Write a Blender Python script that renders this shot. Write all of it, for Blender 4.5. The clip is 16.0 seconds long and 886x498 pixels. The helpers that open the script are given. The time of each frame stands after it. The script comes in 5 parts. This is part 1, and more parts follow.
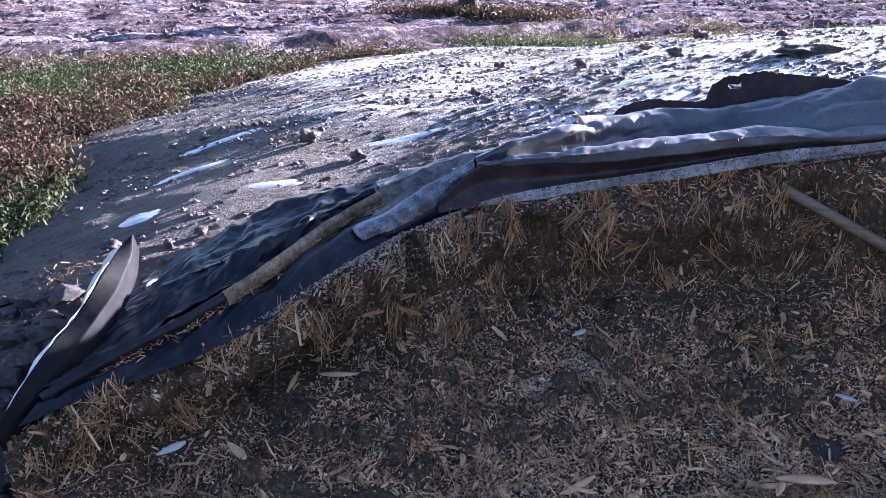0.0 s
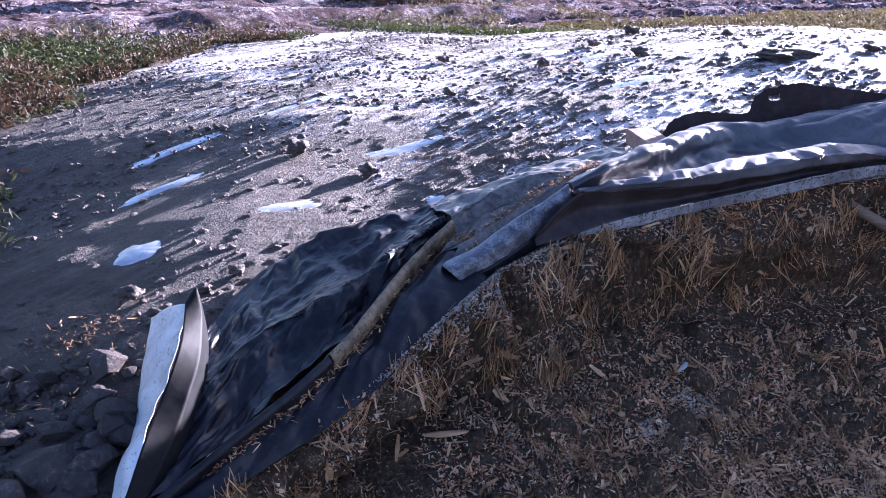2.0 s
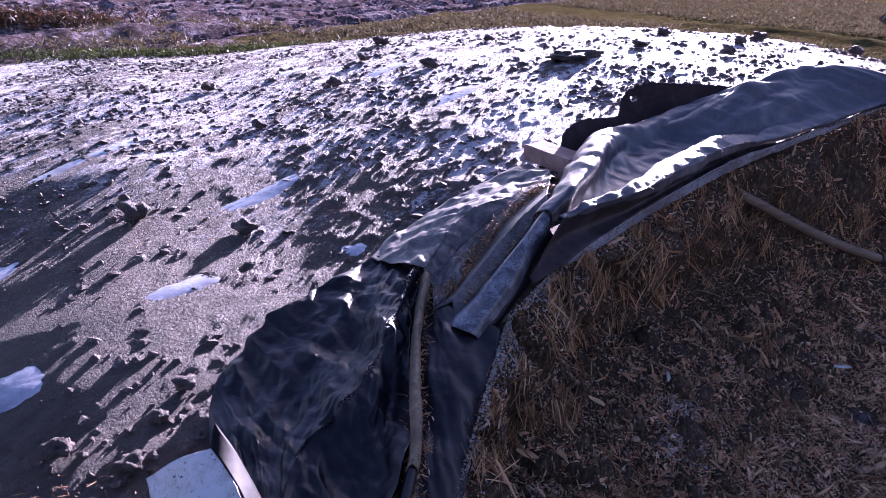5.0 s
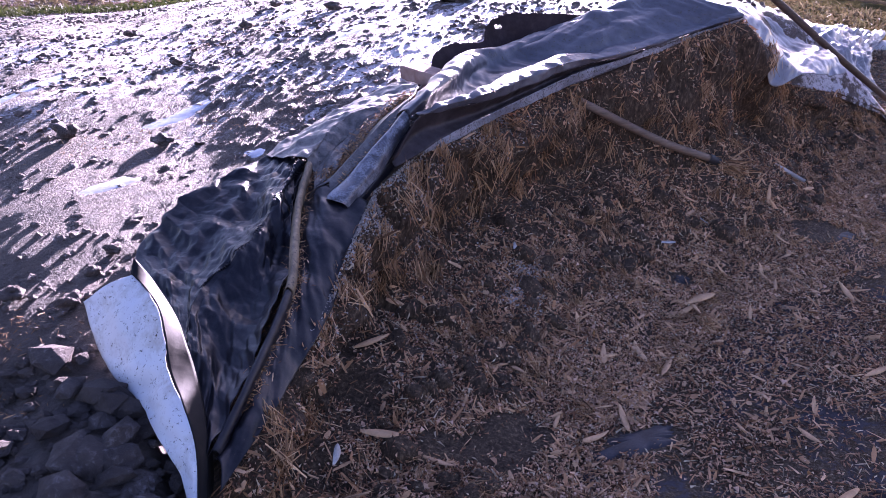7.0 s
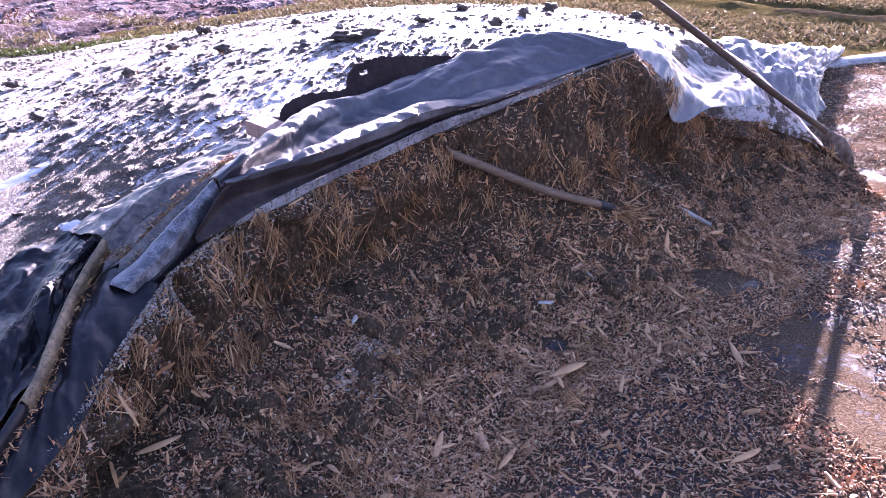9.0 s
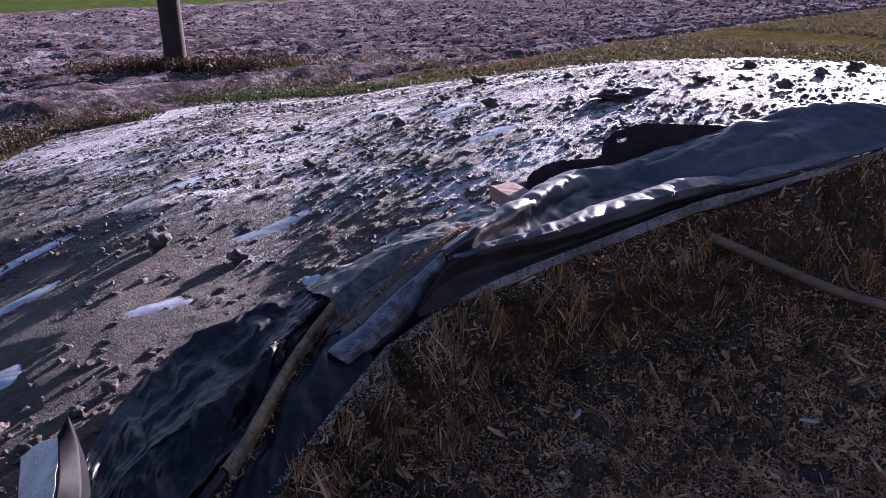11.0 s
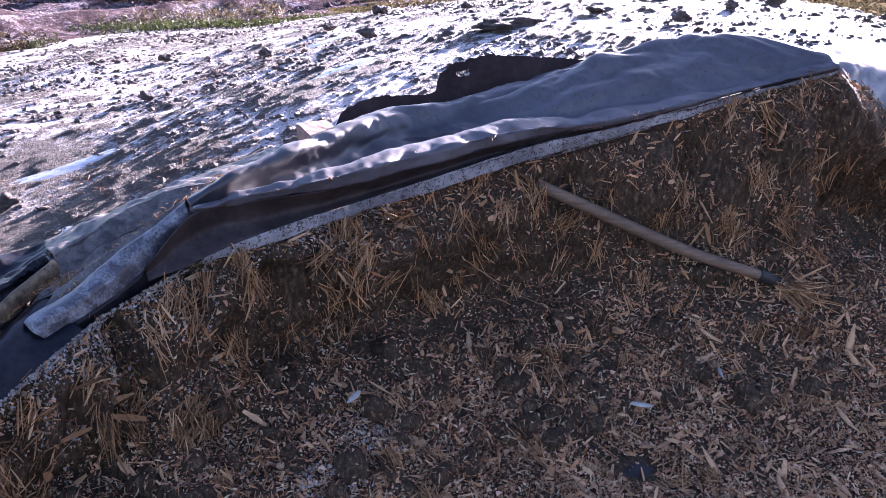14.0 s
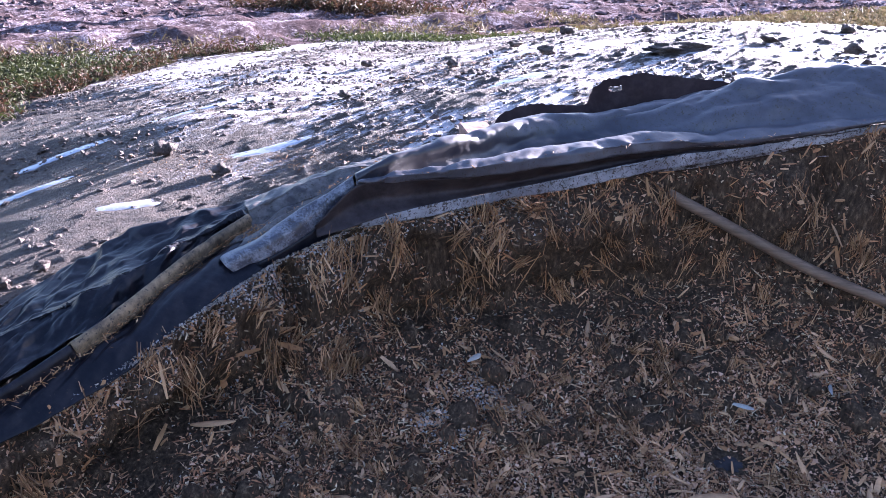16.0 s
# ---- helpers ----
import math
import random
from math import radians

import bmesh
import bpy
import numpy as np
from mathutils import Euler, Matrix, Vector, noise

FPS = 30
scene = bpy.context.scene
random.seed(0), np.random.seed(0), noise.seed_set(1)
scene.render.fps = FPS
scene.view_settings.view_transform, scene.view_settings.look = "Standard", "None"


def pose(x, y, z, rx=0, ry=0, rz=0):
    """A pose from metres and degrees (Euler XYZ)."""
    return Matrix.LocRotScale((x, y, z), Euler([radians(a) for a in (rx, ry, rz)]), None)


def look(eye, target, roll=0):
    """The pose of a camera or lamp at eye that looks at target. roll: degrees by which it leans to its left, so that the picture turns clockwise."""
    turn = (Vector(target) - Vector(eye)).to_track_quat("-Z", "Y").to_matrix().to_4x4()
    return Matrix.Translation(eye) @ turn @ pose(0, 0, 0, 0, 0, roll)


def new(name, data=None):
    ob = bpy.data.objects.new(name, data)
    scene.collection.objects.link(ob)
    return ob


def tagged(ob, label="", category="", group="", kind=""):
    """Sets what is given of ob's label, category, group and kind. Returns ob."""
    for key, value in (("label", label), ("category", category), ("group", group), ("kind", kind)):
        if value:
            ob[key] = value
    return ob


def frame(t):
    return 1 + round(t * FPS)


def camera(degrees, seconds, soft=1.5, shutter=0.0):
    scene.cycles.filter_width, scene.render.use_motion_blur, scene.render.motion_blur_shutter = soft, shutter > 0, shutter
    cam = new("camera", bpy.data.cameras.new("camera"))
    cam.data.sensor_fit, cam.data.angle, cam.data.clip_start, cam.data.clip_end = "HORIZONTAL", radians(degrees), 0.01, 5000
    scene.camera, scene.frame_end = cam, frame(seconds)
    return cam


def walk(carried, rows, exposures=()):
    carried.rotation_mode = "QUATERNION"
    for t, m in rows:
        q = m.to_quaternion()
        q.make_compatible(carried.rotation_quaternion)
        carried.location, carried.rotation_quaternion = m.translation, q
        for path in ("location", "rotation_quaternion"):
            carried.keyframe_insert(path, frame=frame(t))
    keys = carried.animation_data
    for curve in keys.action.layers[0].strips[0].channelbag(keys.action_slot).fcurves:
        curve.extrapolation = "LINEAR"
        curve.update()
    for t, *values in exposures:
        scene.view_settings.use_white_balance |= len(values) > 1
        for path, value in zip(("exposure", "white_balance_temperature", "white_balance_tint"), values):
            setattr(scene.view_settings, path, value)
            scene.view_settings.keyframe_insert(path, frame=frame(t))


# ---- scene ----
cam = camera(55.9, 16.0, 0.8)
PATH = [
    (0, (0.879, 1.22, 1.686), (0.285, 2.993, 0.977), 0.7),
    (0.5, (0.609, 1.404, 1.675), (-0.077, 3.136, 0.948), -0.6),
    (1, (0.386, 1.413, 1.673), (-0.335, 3.118, 0.917), 0.7),
    (1.5, (0.1, 1.305, 1.735), (-0.298, 3.096, 0.939), 3.8),
    (2, (-0.161, 1.373, 1.734), (-0.325, 3.221, 0.986), 3.6),
    (2.5, (-0.388, 1.481, 1.769), (-0.377, 3.356, 1.074), 3.4),
    (3, (-0.637, 1.47, 1.735), (-0.487, 3.354, 1.08), 5.0),
    (3.5, (-0.864, 1.651, 1.643), (-0.574, 3.491, 0.913), 4.1),
    (4, (-1.012, 1.844, 1.689), (-0.701, 3.68, 0.96), 1.0),
    (4.5, (-1.095, 1.882, 1.713), (-0.556, 3.697, 1.07), 4.0),
    (4.7, (-1.181, 1.887, 1.688), (-0.551, 3.658, 1.004), 3.5),
    (6.8, (-1.172, 1.184, 1.681), (-0.509, 2.94, 0.989), 0.3),
    (7, (-1.178, 1.098, 1.656), (-0.421, 2.785, 0.893), 2.0),
    (7.5, (-1.066, 0.965, 1.657), (-0.167, 2.583, 0.901), 0.8),
    (8, (-0.828, 1.003, 1.702), (0.131, 2.613, 1.001), 0.6),
    (8.2, (-0.736, 1.02, 1.706), (0.157, 2.666, 1.004), 0.2),
    (10.3, (-0.103, 1.5, 1.811), (0.472, 3.274, 1.087), 0.7),
    (10.5, (-0.133, 1.512, 1.812), (0.246, 3.347, 1.113), -0.7),
    (11, (-0.179, 1.421, 1.822), (-0.047, 3.312, 1.186), -0.9),
    (11.5, (-0.113, 1.303, 1.811), (-0.092, 3.187, 1.139), -0.5),
    (12, (0.114, 1.419, 1.791), (0.213, 3.302, 1.124), -0.7),
    (12.5, (0.275, 1.503, 1.748), (0.567, 3.307, 0.934), 1.3),
    (13, (0.337, 1.689, 1.706), (0.65, 3.506, 0.932), 2.1),
    (13.5, (0.4, 1.803, 1.699), (0.677, 3.644, 0.966), 1.1),
    (14, (0.551, 1.849, 1.68), (0.713, 3.691, 0.918), 0.5),
    (14.5, (0.661, 1.837, 1.685), (0.663, 3.664, 0.872), -0.8),
    (15, (0.66, 1.722, 1.699), (0.511, 3.554, 0.911), 0.4),
    (15.5, (0.664, 1.522, 1.711), (0.393, 3.347, 0.937), 0.5),
    (16, (0.755, 1.463, 1.707), (0.468, 3.305, 0.983), 1.5),
]
walk(cam, [(t, look(eye, target, roll)) for t, eye, target, roll in PATH],
     [(0, 3.80, 5100, 25), (1, 3.95, 5150, 28), (1.5, 4.05, 5200, 29), (2, 3.65, 5100, 31), (2.5, 3.25, 5100, 32), (3, 3.10, 5100, 33), (3.5, 3.15, 5150, 34), (4, 3.05, 5300, 37), (4.5, 2.85, 5200, 48), (7, 3.70, 5450, 51), (7.5, 4.30, 5700, 49), (8.2, 4.25, 5550, 49), (10.5, 3.45, 5500, 37), (11, 2.30, 5400, 35), (11.5, 2.95, 5450, 32), (12, 3.05, 5300, 31), (12.5, 4.05, 5400, 35), (13, 4.20, 5500, 38), (13.5, 3.80, 5500, 38), (14, 3.85, 5500, 36), (14.5, 4.10, 5400, 35), (15, 4.05, 5400, 33), (15.5, 3.90, 5300, 30), (16, 3.95, 5300, 29)])

# ---- world, sun, exposure ----
SUN_AZ = radians(37)      # to the right of +y
SUN_EL = radians(13.5)
world = bpy.data.worlds.new("world")
scene.world = world
world.use_nodes = True
wn = world.node_tree.nodes
sky = wn.new("ShaderNodeTexSky")
sky.sky_type, sky.sun_disc = "NISHITA", False
sky.sun_elevation, sky.sun_rotation = SUN_EL, SUN_AZ
wn["Background"].inputs["Strength"].default_value = 0.037
world.node_tree.links.new(sky.outputs[0], wn["Background"].inputs["Color"])
sun = new("sun", bpy.data.lights.new("sun", "SUN"))
sun.data.energy, sun.data.angle, sun.data.color = 5.0, radians(0.6), (1.0, 0.88, 0.74)
sun.matrix_world = look((0, 0, 0), (-math.sin(SUN_AZ) * math.cos(SUN_EL), -math.cos(SUN_AZ) * math.cos(SUN_EL), -math.sin(SUN_EL)))
rng = np.random.default_rng(7)


# ---- numpy helpers ----
def lattice(ix, iy, seed):
    v = np.sin(ix * 127.1 + iy * 311.7 + seed * 74.7) * 43758.5453
    return v - np.floor(v)


def vnoise(x, y, seed=0):
    """Smooth value noise, -1 to 1."""
    x, y = np.asarray(x, float), np.asarray(y, float)
    ix, iy = np.floor(x), np.floor(y)
    fx, fy = x - ix, y - iy
    fx, fy = fx * fx * (3 - 2 * fx), fy * fy * (3 - 2 * fy)
    a = lattice(ix, iy, seed) * (1 - fx) + lattice(ix + 1, iy, seed) * fx
    b = lattice(ix, iy + 1, seed) * (1 - fx) + lattice(ix + 1, iy + 1, seed) * fx
    return 2 * (a * (1 - fy) + b * fy) - 1


def fbm(x, y, size, octaves=4, seed=0, gain=0.5):
    out, amp, f = 0, 1.0, 1.0 / size
    for k in range(octaves):
        out = out + amp * vnoise(x * f + 17.3 * k, y * f - 9.1 * k, seed + k)
        amp, f = amp * gain, f * 2.03
    return out


def step(a, b, x):
    t = np.clip((x - a) / (b - a), 0, 1)
    return t * t * (3 - 2 * t)


def mesh_np(name, verts, faces, material=None, smooth=True):
    me = bpy.data.meshes.new(name)
    me.from_pydata([tuple(v) for v in np.asarray(verts).tolist()], [], faces if isinstance(faces, list) else faces.tolist())
    if material:
        me.materials.append(material)
    me.polygons.foreach_set("use_smooth", [smooth] * len(me.polygons))
    me.update()
    return me


def grid_faces(n, m, close=False):
    """Quads of a grid with n rows of m points."""
    i, j = np.meshgrid(np.arange(n - 1), np.arange(m - 1), indexing="ij")
    a = (i * m + j).ravel()
    return np.stack([a, a + 1, a + m + 1, a + m], 1)


def part(name, me, parent=None, label="", m=None):
    if isinstance(me, bmesh.types.BMesh):
        bm, me = me, bpy.data.meshes.new(name)
        bm.to_mesh(me)
        bm.free()
    ob = new(name, me)
    if parent:
        ob.parent = parent
    if m is not None:
        ob.matrix_basis = m
    if label:
        tagged(ob, label)
    return ob


def solid(ob, thick, offset=0.0):
    mod = ob.modifiers.new("thickness", "SOLIDIFY")
    mod.thickness, mod.offset = thick, offset
    return ob


def spline(points, n):
    """n points along a Catmull-Rom curve through the given ones."""
    p = np.array(points, float)
    d = np.r_[0, np.cumsum(np.linalg.norm(np.diff(p, axis=0), axis=1))]
    q = np.vstack([2 * p[0] - p[1], p, 2 * p[-1] - p[-2]])
    s = np.linspace(0, d[-1], n)
    k = np.clip(np.searchsorted(d, s, side="right") - 1, 0, len(p) - 2)
    t = ((s - d[k]) / (d[k + 1] - d[k]))[:, None]
    a, b, c, e = q[k], q[k + 1], q[k + 2], q[k + 3]
    return 0.5 * (2 * b + (c - a) * t + (2 * a - 5 * b + 4 * c - e) * t**2 + (3 * b - a - 3 * c + e) * t**3)


def scatter(template, faces, places, normals, sizes, spin, lean=0.35, up=None):
    """Copies of a small template mesh (x along, z out) laid on places."""
    n, k = len(places), len(template)
    z = normals + rng.normal(0, lean, (n, 3))
    z /= np.linalg.norm(z, axis=1)[:, None]
    ref = np.where(np.abs(z[:, 2:3]) < 0.9, [[0, 0, 1.0]], [[1.0, 0, 0]]) if up is None else up
    x = ref - z * (ref * z).sum(1)[:, None]
    x /= np.linalg.norm(x, axis=1)[:, None] + 1e-9
    y = np.cross(z, x)
    c, s = np.cos(spin)[:, None], np.sin(spin)[:, None]
    x, y = c * x + s * y, c * y - s * x
    t = template[None] * sizes[:, None, :]
    v = places[:, None] + t[..., 0:1] * x[:, None] + t[..., 1:2] * y[:, None] + t[..., 2:3] * z[:, None]
    f = [np.asarray(g) for g in faces]
    out = []
    base = (np.arange(n) * k)
    for g in f:
        out += (base[:, None, None] + g[None]).reshape(-1, g.shape[1]).tolist()
    return v.reshape(-1, 3), out


def strip_template(segs, bend, taper=0.5):
    """A bent three-sided sliver, one unit long and wide."""
    v = []
    for i in range(segs + 1):
        u = i / segs - 0.5
        w = 0.5 * (1 - taper * abs(2 * u) ** 2)
        z = bend * (0.25 - u * u)
        v += [(u, -w, z), (u, w, z), (u, 0.1 * w, z + 0.35 * w)]
    f = []
    for i in range(segs):
        a = 3 * i
        f += [(a, a + 3, a + 4, a + 1), (a + 1, a + 4, a + 5, a + 2), (a + 2, a + 5, a + 3, a)]
    f += [(0, 1, 2), (3 * segs, 3 * segs + 2, 3 * segs + 1)]
    return np.array(v), f


def lump(seed, sub=1, rough=0.35, flat=0.7):
    """An uneven lump about one unit across, as numpy vertices and faces."""
    bm = bmesh.new()
    if sub:
        bmesh.ops.create_icosphere(bm, subdivisions=sub, radius=0.5)
    else:
        tips = [bm.verts.new(p) for p in ((0.5, 0, 0), (0, 0.5, 0), (-0.5, 0, 0), (0, -0.5, 0), (0, 0, 0.5))]
        for k in range(4):
            bm.faces.new((tips[k], tips[(k + 1) % 4], tips[4]))
        bm.faces.new(tips[3::-1])
        bm.verts.index_update()
    r = np.random.default_rng(seed)
    off = Vector(r.uniform(-50, 50, 3))
    for v in bm.verts:
        v.co *= 1 + rough * noise.noise(v.co * 2.2 + off) + 0.5 * rough * noise.noise(v.co * 6 + off)
        v.co.z *= flat
    bmesh.ops.triangulate(bm, faces=bm.faces[:])
    vs, fs = np.array([v.co[:] for v in bm.verts]), [tuple(v.index for v in f.verts) for f in bm.faces]
    bm.free()
    return vs, fs


# ---- materials ----
def material(name, rough=0.8, metal=0.0, spec=0.5):
    m = bpy.data.materials.new(name)
    m.use_nodes = True
    b = m.node_tree.nodes["Principled BSDF"]
    b.inputs["Roughness"].default_value, b.inputs["Metallic"].default_value = rough, metal
    b.inputs["Specular IOR Level"].default_value = spec
    return m, m.node_tree.nodes, m.node_tree.links, b


def tex(nodes, links, scale, detail=6, rough=0.6, kind="noise", coord=None, stretch=None):
    t = nodes.new("ShaderNodeTexVoronoi" if kind == "voronoi" else "ShaderNodeTexNoise")
    t.inputs["Scale"].default_value = scale
    if kind == "noise":
        t.inputs["Detail"].default_value, t.inputs["Roughness"].default_value = detail, rough
    src = coord or nodes.new("ShaderNodeTexCoord").outputs["Object"]
    if stretch:
        mp = nodes.new("ShaderNodeMapping")
        mp.inputs["Scale"].default_value = stretch
        links.new(src, mp.inputs["Vector"])
        src = mp.outputs[0]
    links.new(src, t.inputs["Vector"])
    return t.outputs["Distance" if kind == "voronoi" else "Fac"]


def ramp(nodes, links, fac, stops):
    r = nodes.new("ShaderNodeValToRGB")
    el = r.color_ramp.elements
    while len(el) < len(stops):
        el.new(0.5)
    for e, (pos, col) in zip(el, stops):
        e.position, e.color = pos, (*col, 1) if len(col) == 3 else col
    links.new(fac, r.inputs[0])
    return r.outputs[0]


def mix(nodes, links, fac, a, b, blend="MIX"):
    n = nodes.new("ShaderNodeMix")
    n.data_type, n.blend_type = "RGBA", blend
    for sock, val in ((n.inputs[0], fac), (n.inputs[6], a), (n.inputs[7], b)):
        if isinstance(val, (int, float)):
            sock.default_value = val
        elif isinstance(val, tuple):
            sock.default_value = (*val, 1)
        else:
            links.new(val, sock)
    return n.outputs[2]


def bump(nodes, links, bsdf, height, strength=0.5, dist=0.01, under=None):
    b = nodes.new("ShaderNodeBump")
    b.inputs["Strength"].default_value, b.inputs["Distance"].default_value = strength, dist
    links.new(height, b.inputs["Height"])
    if under is not None:
        links.new(under, b.inputs["Normal"])
    links.new(b.outputs[0], bsdf.inputs["Normal"])
    return b.outputs[0]


def value(nodes, links, fac, low, high):
    m = nodes.new("ShaderNodeMapRange")
    m.inputs["To Min"].default_value, m.inputs["To Max"].default_value = low, high
    links.new(fac, m.inputs["Value"])
    return m.outputs[0]


def soil_material(name, dark, light, frost, frost_from, frost_to, rough=(0.35, 0.75), spec=0.5, fine=90, rise=0.0, relief=0.8, speckle=0.4, streak=False, grain=0.02):
    m, n, l, b = material(name, spec=spec)
    lie = None
    if streak:
        # soil and frost are drawn out along the heap
        turn = n.new("ShaderNodeMapping")
        turn.vector_type = "TEXTURE"
        turn.inputs["Rotation"].default_value = (0, 0, radians(38))
        turn.inputs["Scale"].default_value = (1.5, 0.55, 1)
        l.new(n.new("ShaderNodeTexCoord").outputs["Object"], turn.inputs["Vector"])
        lie = turn.outputs[0]
    big, mid, small = tex(n, l, 1.3, 5, coord=lie), tex(n, l, 9, 8, 0.65, coord=lie), tex(n, l, fine, 4, 0.7)
    base = ramp(n, l, mid, [(0.3, dark), (0.7, light)])
    base = mix(n, l, 0.35, base, ramp(n, l, small, [(0.3, (0.25, 0.25, 0.25)), (0.75, (1.0, 1.0, 1.0))]), "MULTIPLY")
    base = mix(n, l, 0.5, base, ramp(n, l, big, [(0.35, (0.5, 0.48, 0.46)), (0.65, (1.0, 1.0, 1.0))]), "MULTIPLY")
    blend = mix(n, l, 0.5, big, mid)
    blend = mix(n, l, speckle, blend, small)
    if rise:
        # frost thins towards the near left flank, painting its shade into the soil colour
        away = n.new("ShaderNodeVectorMath")
        away.operation = "DOT_PRODUCT"
        away.inputs[1].default_value = (0.9, 1.0, 0.0)
        l.new(n.new("ShaderNodeTexCoord").outputs["Object"], away.inputs[0])
        lift = n.new("ShaderNodeMapRange")
        for key, val in (("From Min", 3.0), ("From Max", 5.4), ("To Min", -rise), ("To Max", rise)):
            lift.inputs[key].default_value = val
        l.new(away.outputs["Value"], lift.inputs["Value"])
        blend = mix(n, l, 1.0, blend, lift.outputs[0], "ADD")
        lump = n.new("ShaderNodeAttribute")
        lump.attribute_name = "bare"
        blend = mix(n, l, 0.16, blend, lump.outputs["Fac"], "SUBTRACT")
    mask = ramp(n, l, blend, [(frost_from, (0, 0, 0)), (frost_to, (1, 1, 1))])
    l.new(mix(n, l, mask, base, frost), b.inputs["Base Color"])
    l.new(value(n, l, mid, *rough), b.inputs["Roughness"])
    first = bump(n, l, b, mid, relief, 0.05)
    second = bump(n, l, b, tex(n, l, 26, 7, 0.75), relief, grain, first)
    bump(n, l, b, small, relief, 0.4 * grain, second)
    return m


SOIL = soil_material("frosted_soil", (0.043, 0.031, 0.026), (0.160, 0.121, 0.099), (0.56, 0.53, 0.56), 0.51, 0.61, (0.55, 0.85), 0.32, 70, 0.10, 0.9, 0.42, True, 0.045)
CRUMB = soil_material("crumb_soil", (0.045, 0.032, 0.027), (0.15, 0.112, 0.095), (0.42, 0.39, 0.41), 0.56, 0.70, (0.6, 0.9), 0.3, 60)
CLOD = soil_material("clod_soil", (0.045, 0.032, 0.024), (0.13, 0.095, 0.072), (0.42, 0.38, 0.36), 0.56, 0.72, (0.6, 0.9), 0.3, 60)
FIELD = soil_material("ploughed_soil", (0.05, 0.036, 0.038), (0.15, 0.11, 0.115), (0.30, 0.265, 0.30), 0.50, 0.60, (0.9, 1.0), 0.0, 40)
GRASS = soil_material("grass_ground", (0.04, 0.035, 0.014), (0.13, 0.105, 0.045), (0.24, 0.22, 0.15), 0.55, 0.75, (0.9, 1.0), 0.0, 50)
CROP = soil_material("green_crop", (0.04, 0.06, 0.016), (0.09, 0.12, 0.035), (0.16, 0.18, 0.09), 0.6, 0.8, (0.9, 1.0), 0.0, 50)
WEEDSOIL = soil_material("weedy_soil", (0.03, 0.025, 0.017), (0.08, 0.064, 0.042), (0.2, 0.18, 0.15), 0.6, 0.8, (0.85, 1.0), 0.0, 60)


def floor_material():
    m, n, l, b = material("littered_wet_floor", spec=0.3)
    big, mid, small = tex(n, l, 2.2, 5), tex(n, l, 22, 7, 0.7), tex(n, l, 110, 4, 0.75)
    litter = ramp(n, l, small, [(0.3, (0.022, 0.014, 0.009)), (0.5, (0.068, 0.048, 0.032)), (0.7, (0.17, 0.13, 0.095))])
    slick = ramp(n, l, mid, [(0.35, (0.022, 0.02, 0.024)), (0.75, (0.07, 0.064, 0.074))])
    mask = ramp(n, l, mix(n, l, 0.35, big, mid), [(0.50, (0, 0, 0)), (0.56, (1, 1, 1))])
    l.new(mix(n, l, mask, litter, slick), b.inputs["Base Color"])
    l.new(value(n, l, mask, 0.95, 0.6), b.inputs["Roughness"])
    l.new(value(n, l, mask, 0.0, 0.02), b.inputs["Specular IOR Level"])
    bump(n, l, b, small, 0.6, 0.008)
    return m


FLOOR = floor_material()


def bits_material(name, cols, rough=0.75, spec=0.25, glow=0.25):
    m, n, l, b = material(name, rough, spec=spec)
    geo = n.new("ShaderNodeNewGeometry")
    c = ramp(n, l, geo.outputs["Random Per Island"], [(i / max(1, len(cols) - 1), k) for i, k in enumerate(cols)])
    grain = tex(n, l, 160, 3, 0.7)
    damp = tex(n, l, 7, 5, 0.6)
    c = mix(n, l, 0.45, c, ramp(n, l, damp, [(0.4, (0.22, 0.19, 0.165)), (0.58, (1.0, 1.0, 1.0))]), "MULTIPLY")
    l.new(mix(n, l, 0.5, c, ramp(n, l, grain, [(0.25, (0.35, 0.32, 0.3)), (0.7, (1.0, 1.0, 1.0))]), "MULTIPLY"), b.inputs["Base Color"])
    if glow:
        # thin dry plant pieces let light through
        tr, mx = n.new("ShaderNodeBsdfTranslucent"), n.new("ShaderNodeMixShader")
        l.new(c, tr.inputs["Color"])
        mx.inputs[0].default_value = glow
        l.new(b.outputs[0], mx.inputs[1])
        l.new(tr.outputs[0], mx.inputs[2])
        l.new(mx.outputs[0], n["Material Output"].inputs["Surface"])
    return m


BITS = bits_material("chopped_maize", [(0.052, 0.023, 0.014), (0.562, 0.289, 0.152), (0.082, 0.034, 0.018), (0.800, 0.512, 0.303), (0.062, 0.025, 0.015), (0.800, 0.647, 0.435), (0.153, 0.062, 0.031), (0.653, 0.324, 0.166), (0.052, 0.025, 0.016), (0.405, 0.189, 0.094)])
FIBRE = bits_material("maize_fibre", [(0.557, 0.317, 0.144), (0.122, 0.058, 0.026), (0.794, 0.511, 0.281), (0.292, 0.142, 0.062), (0.663, 0.398, 0.207), (0.084, 0.040, 0.020), (0.477, 0.245, 0.107)])
FROSTED = bits_material("frosted_crumbs", [(0.40, 0.37, 0.35), (0.22, 0.18, 0.145), (0.52, 0.49, 0.47), (0.30, 0.25, 0.21)])
# duller tan copy of the chopped maize colours, kept for the sunlit floor
TAN_BITS = bits_material("tan_litter", [(0.40, 0.31, 0.22), (0.20, 0.15, 0.105), (0.50, 0.41, 0.31), (0.12, 0.088, 0.062), (0.32, 0.24, 0.165)])
HUSK = bits_material("maize_leaf", [(0.598, 0.347, 0.173), (0.449, 0.224, 0.100), (0.779, 0.493, 0.281), (0.360, 0.167, 0.077)])
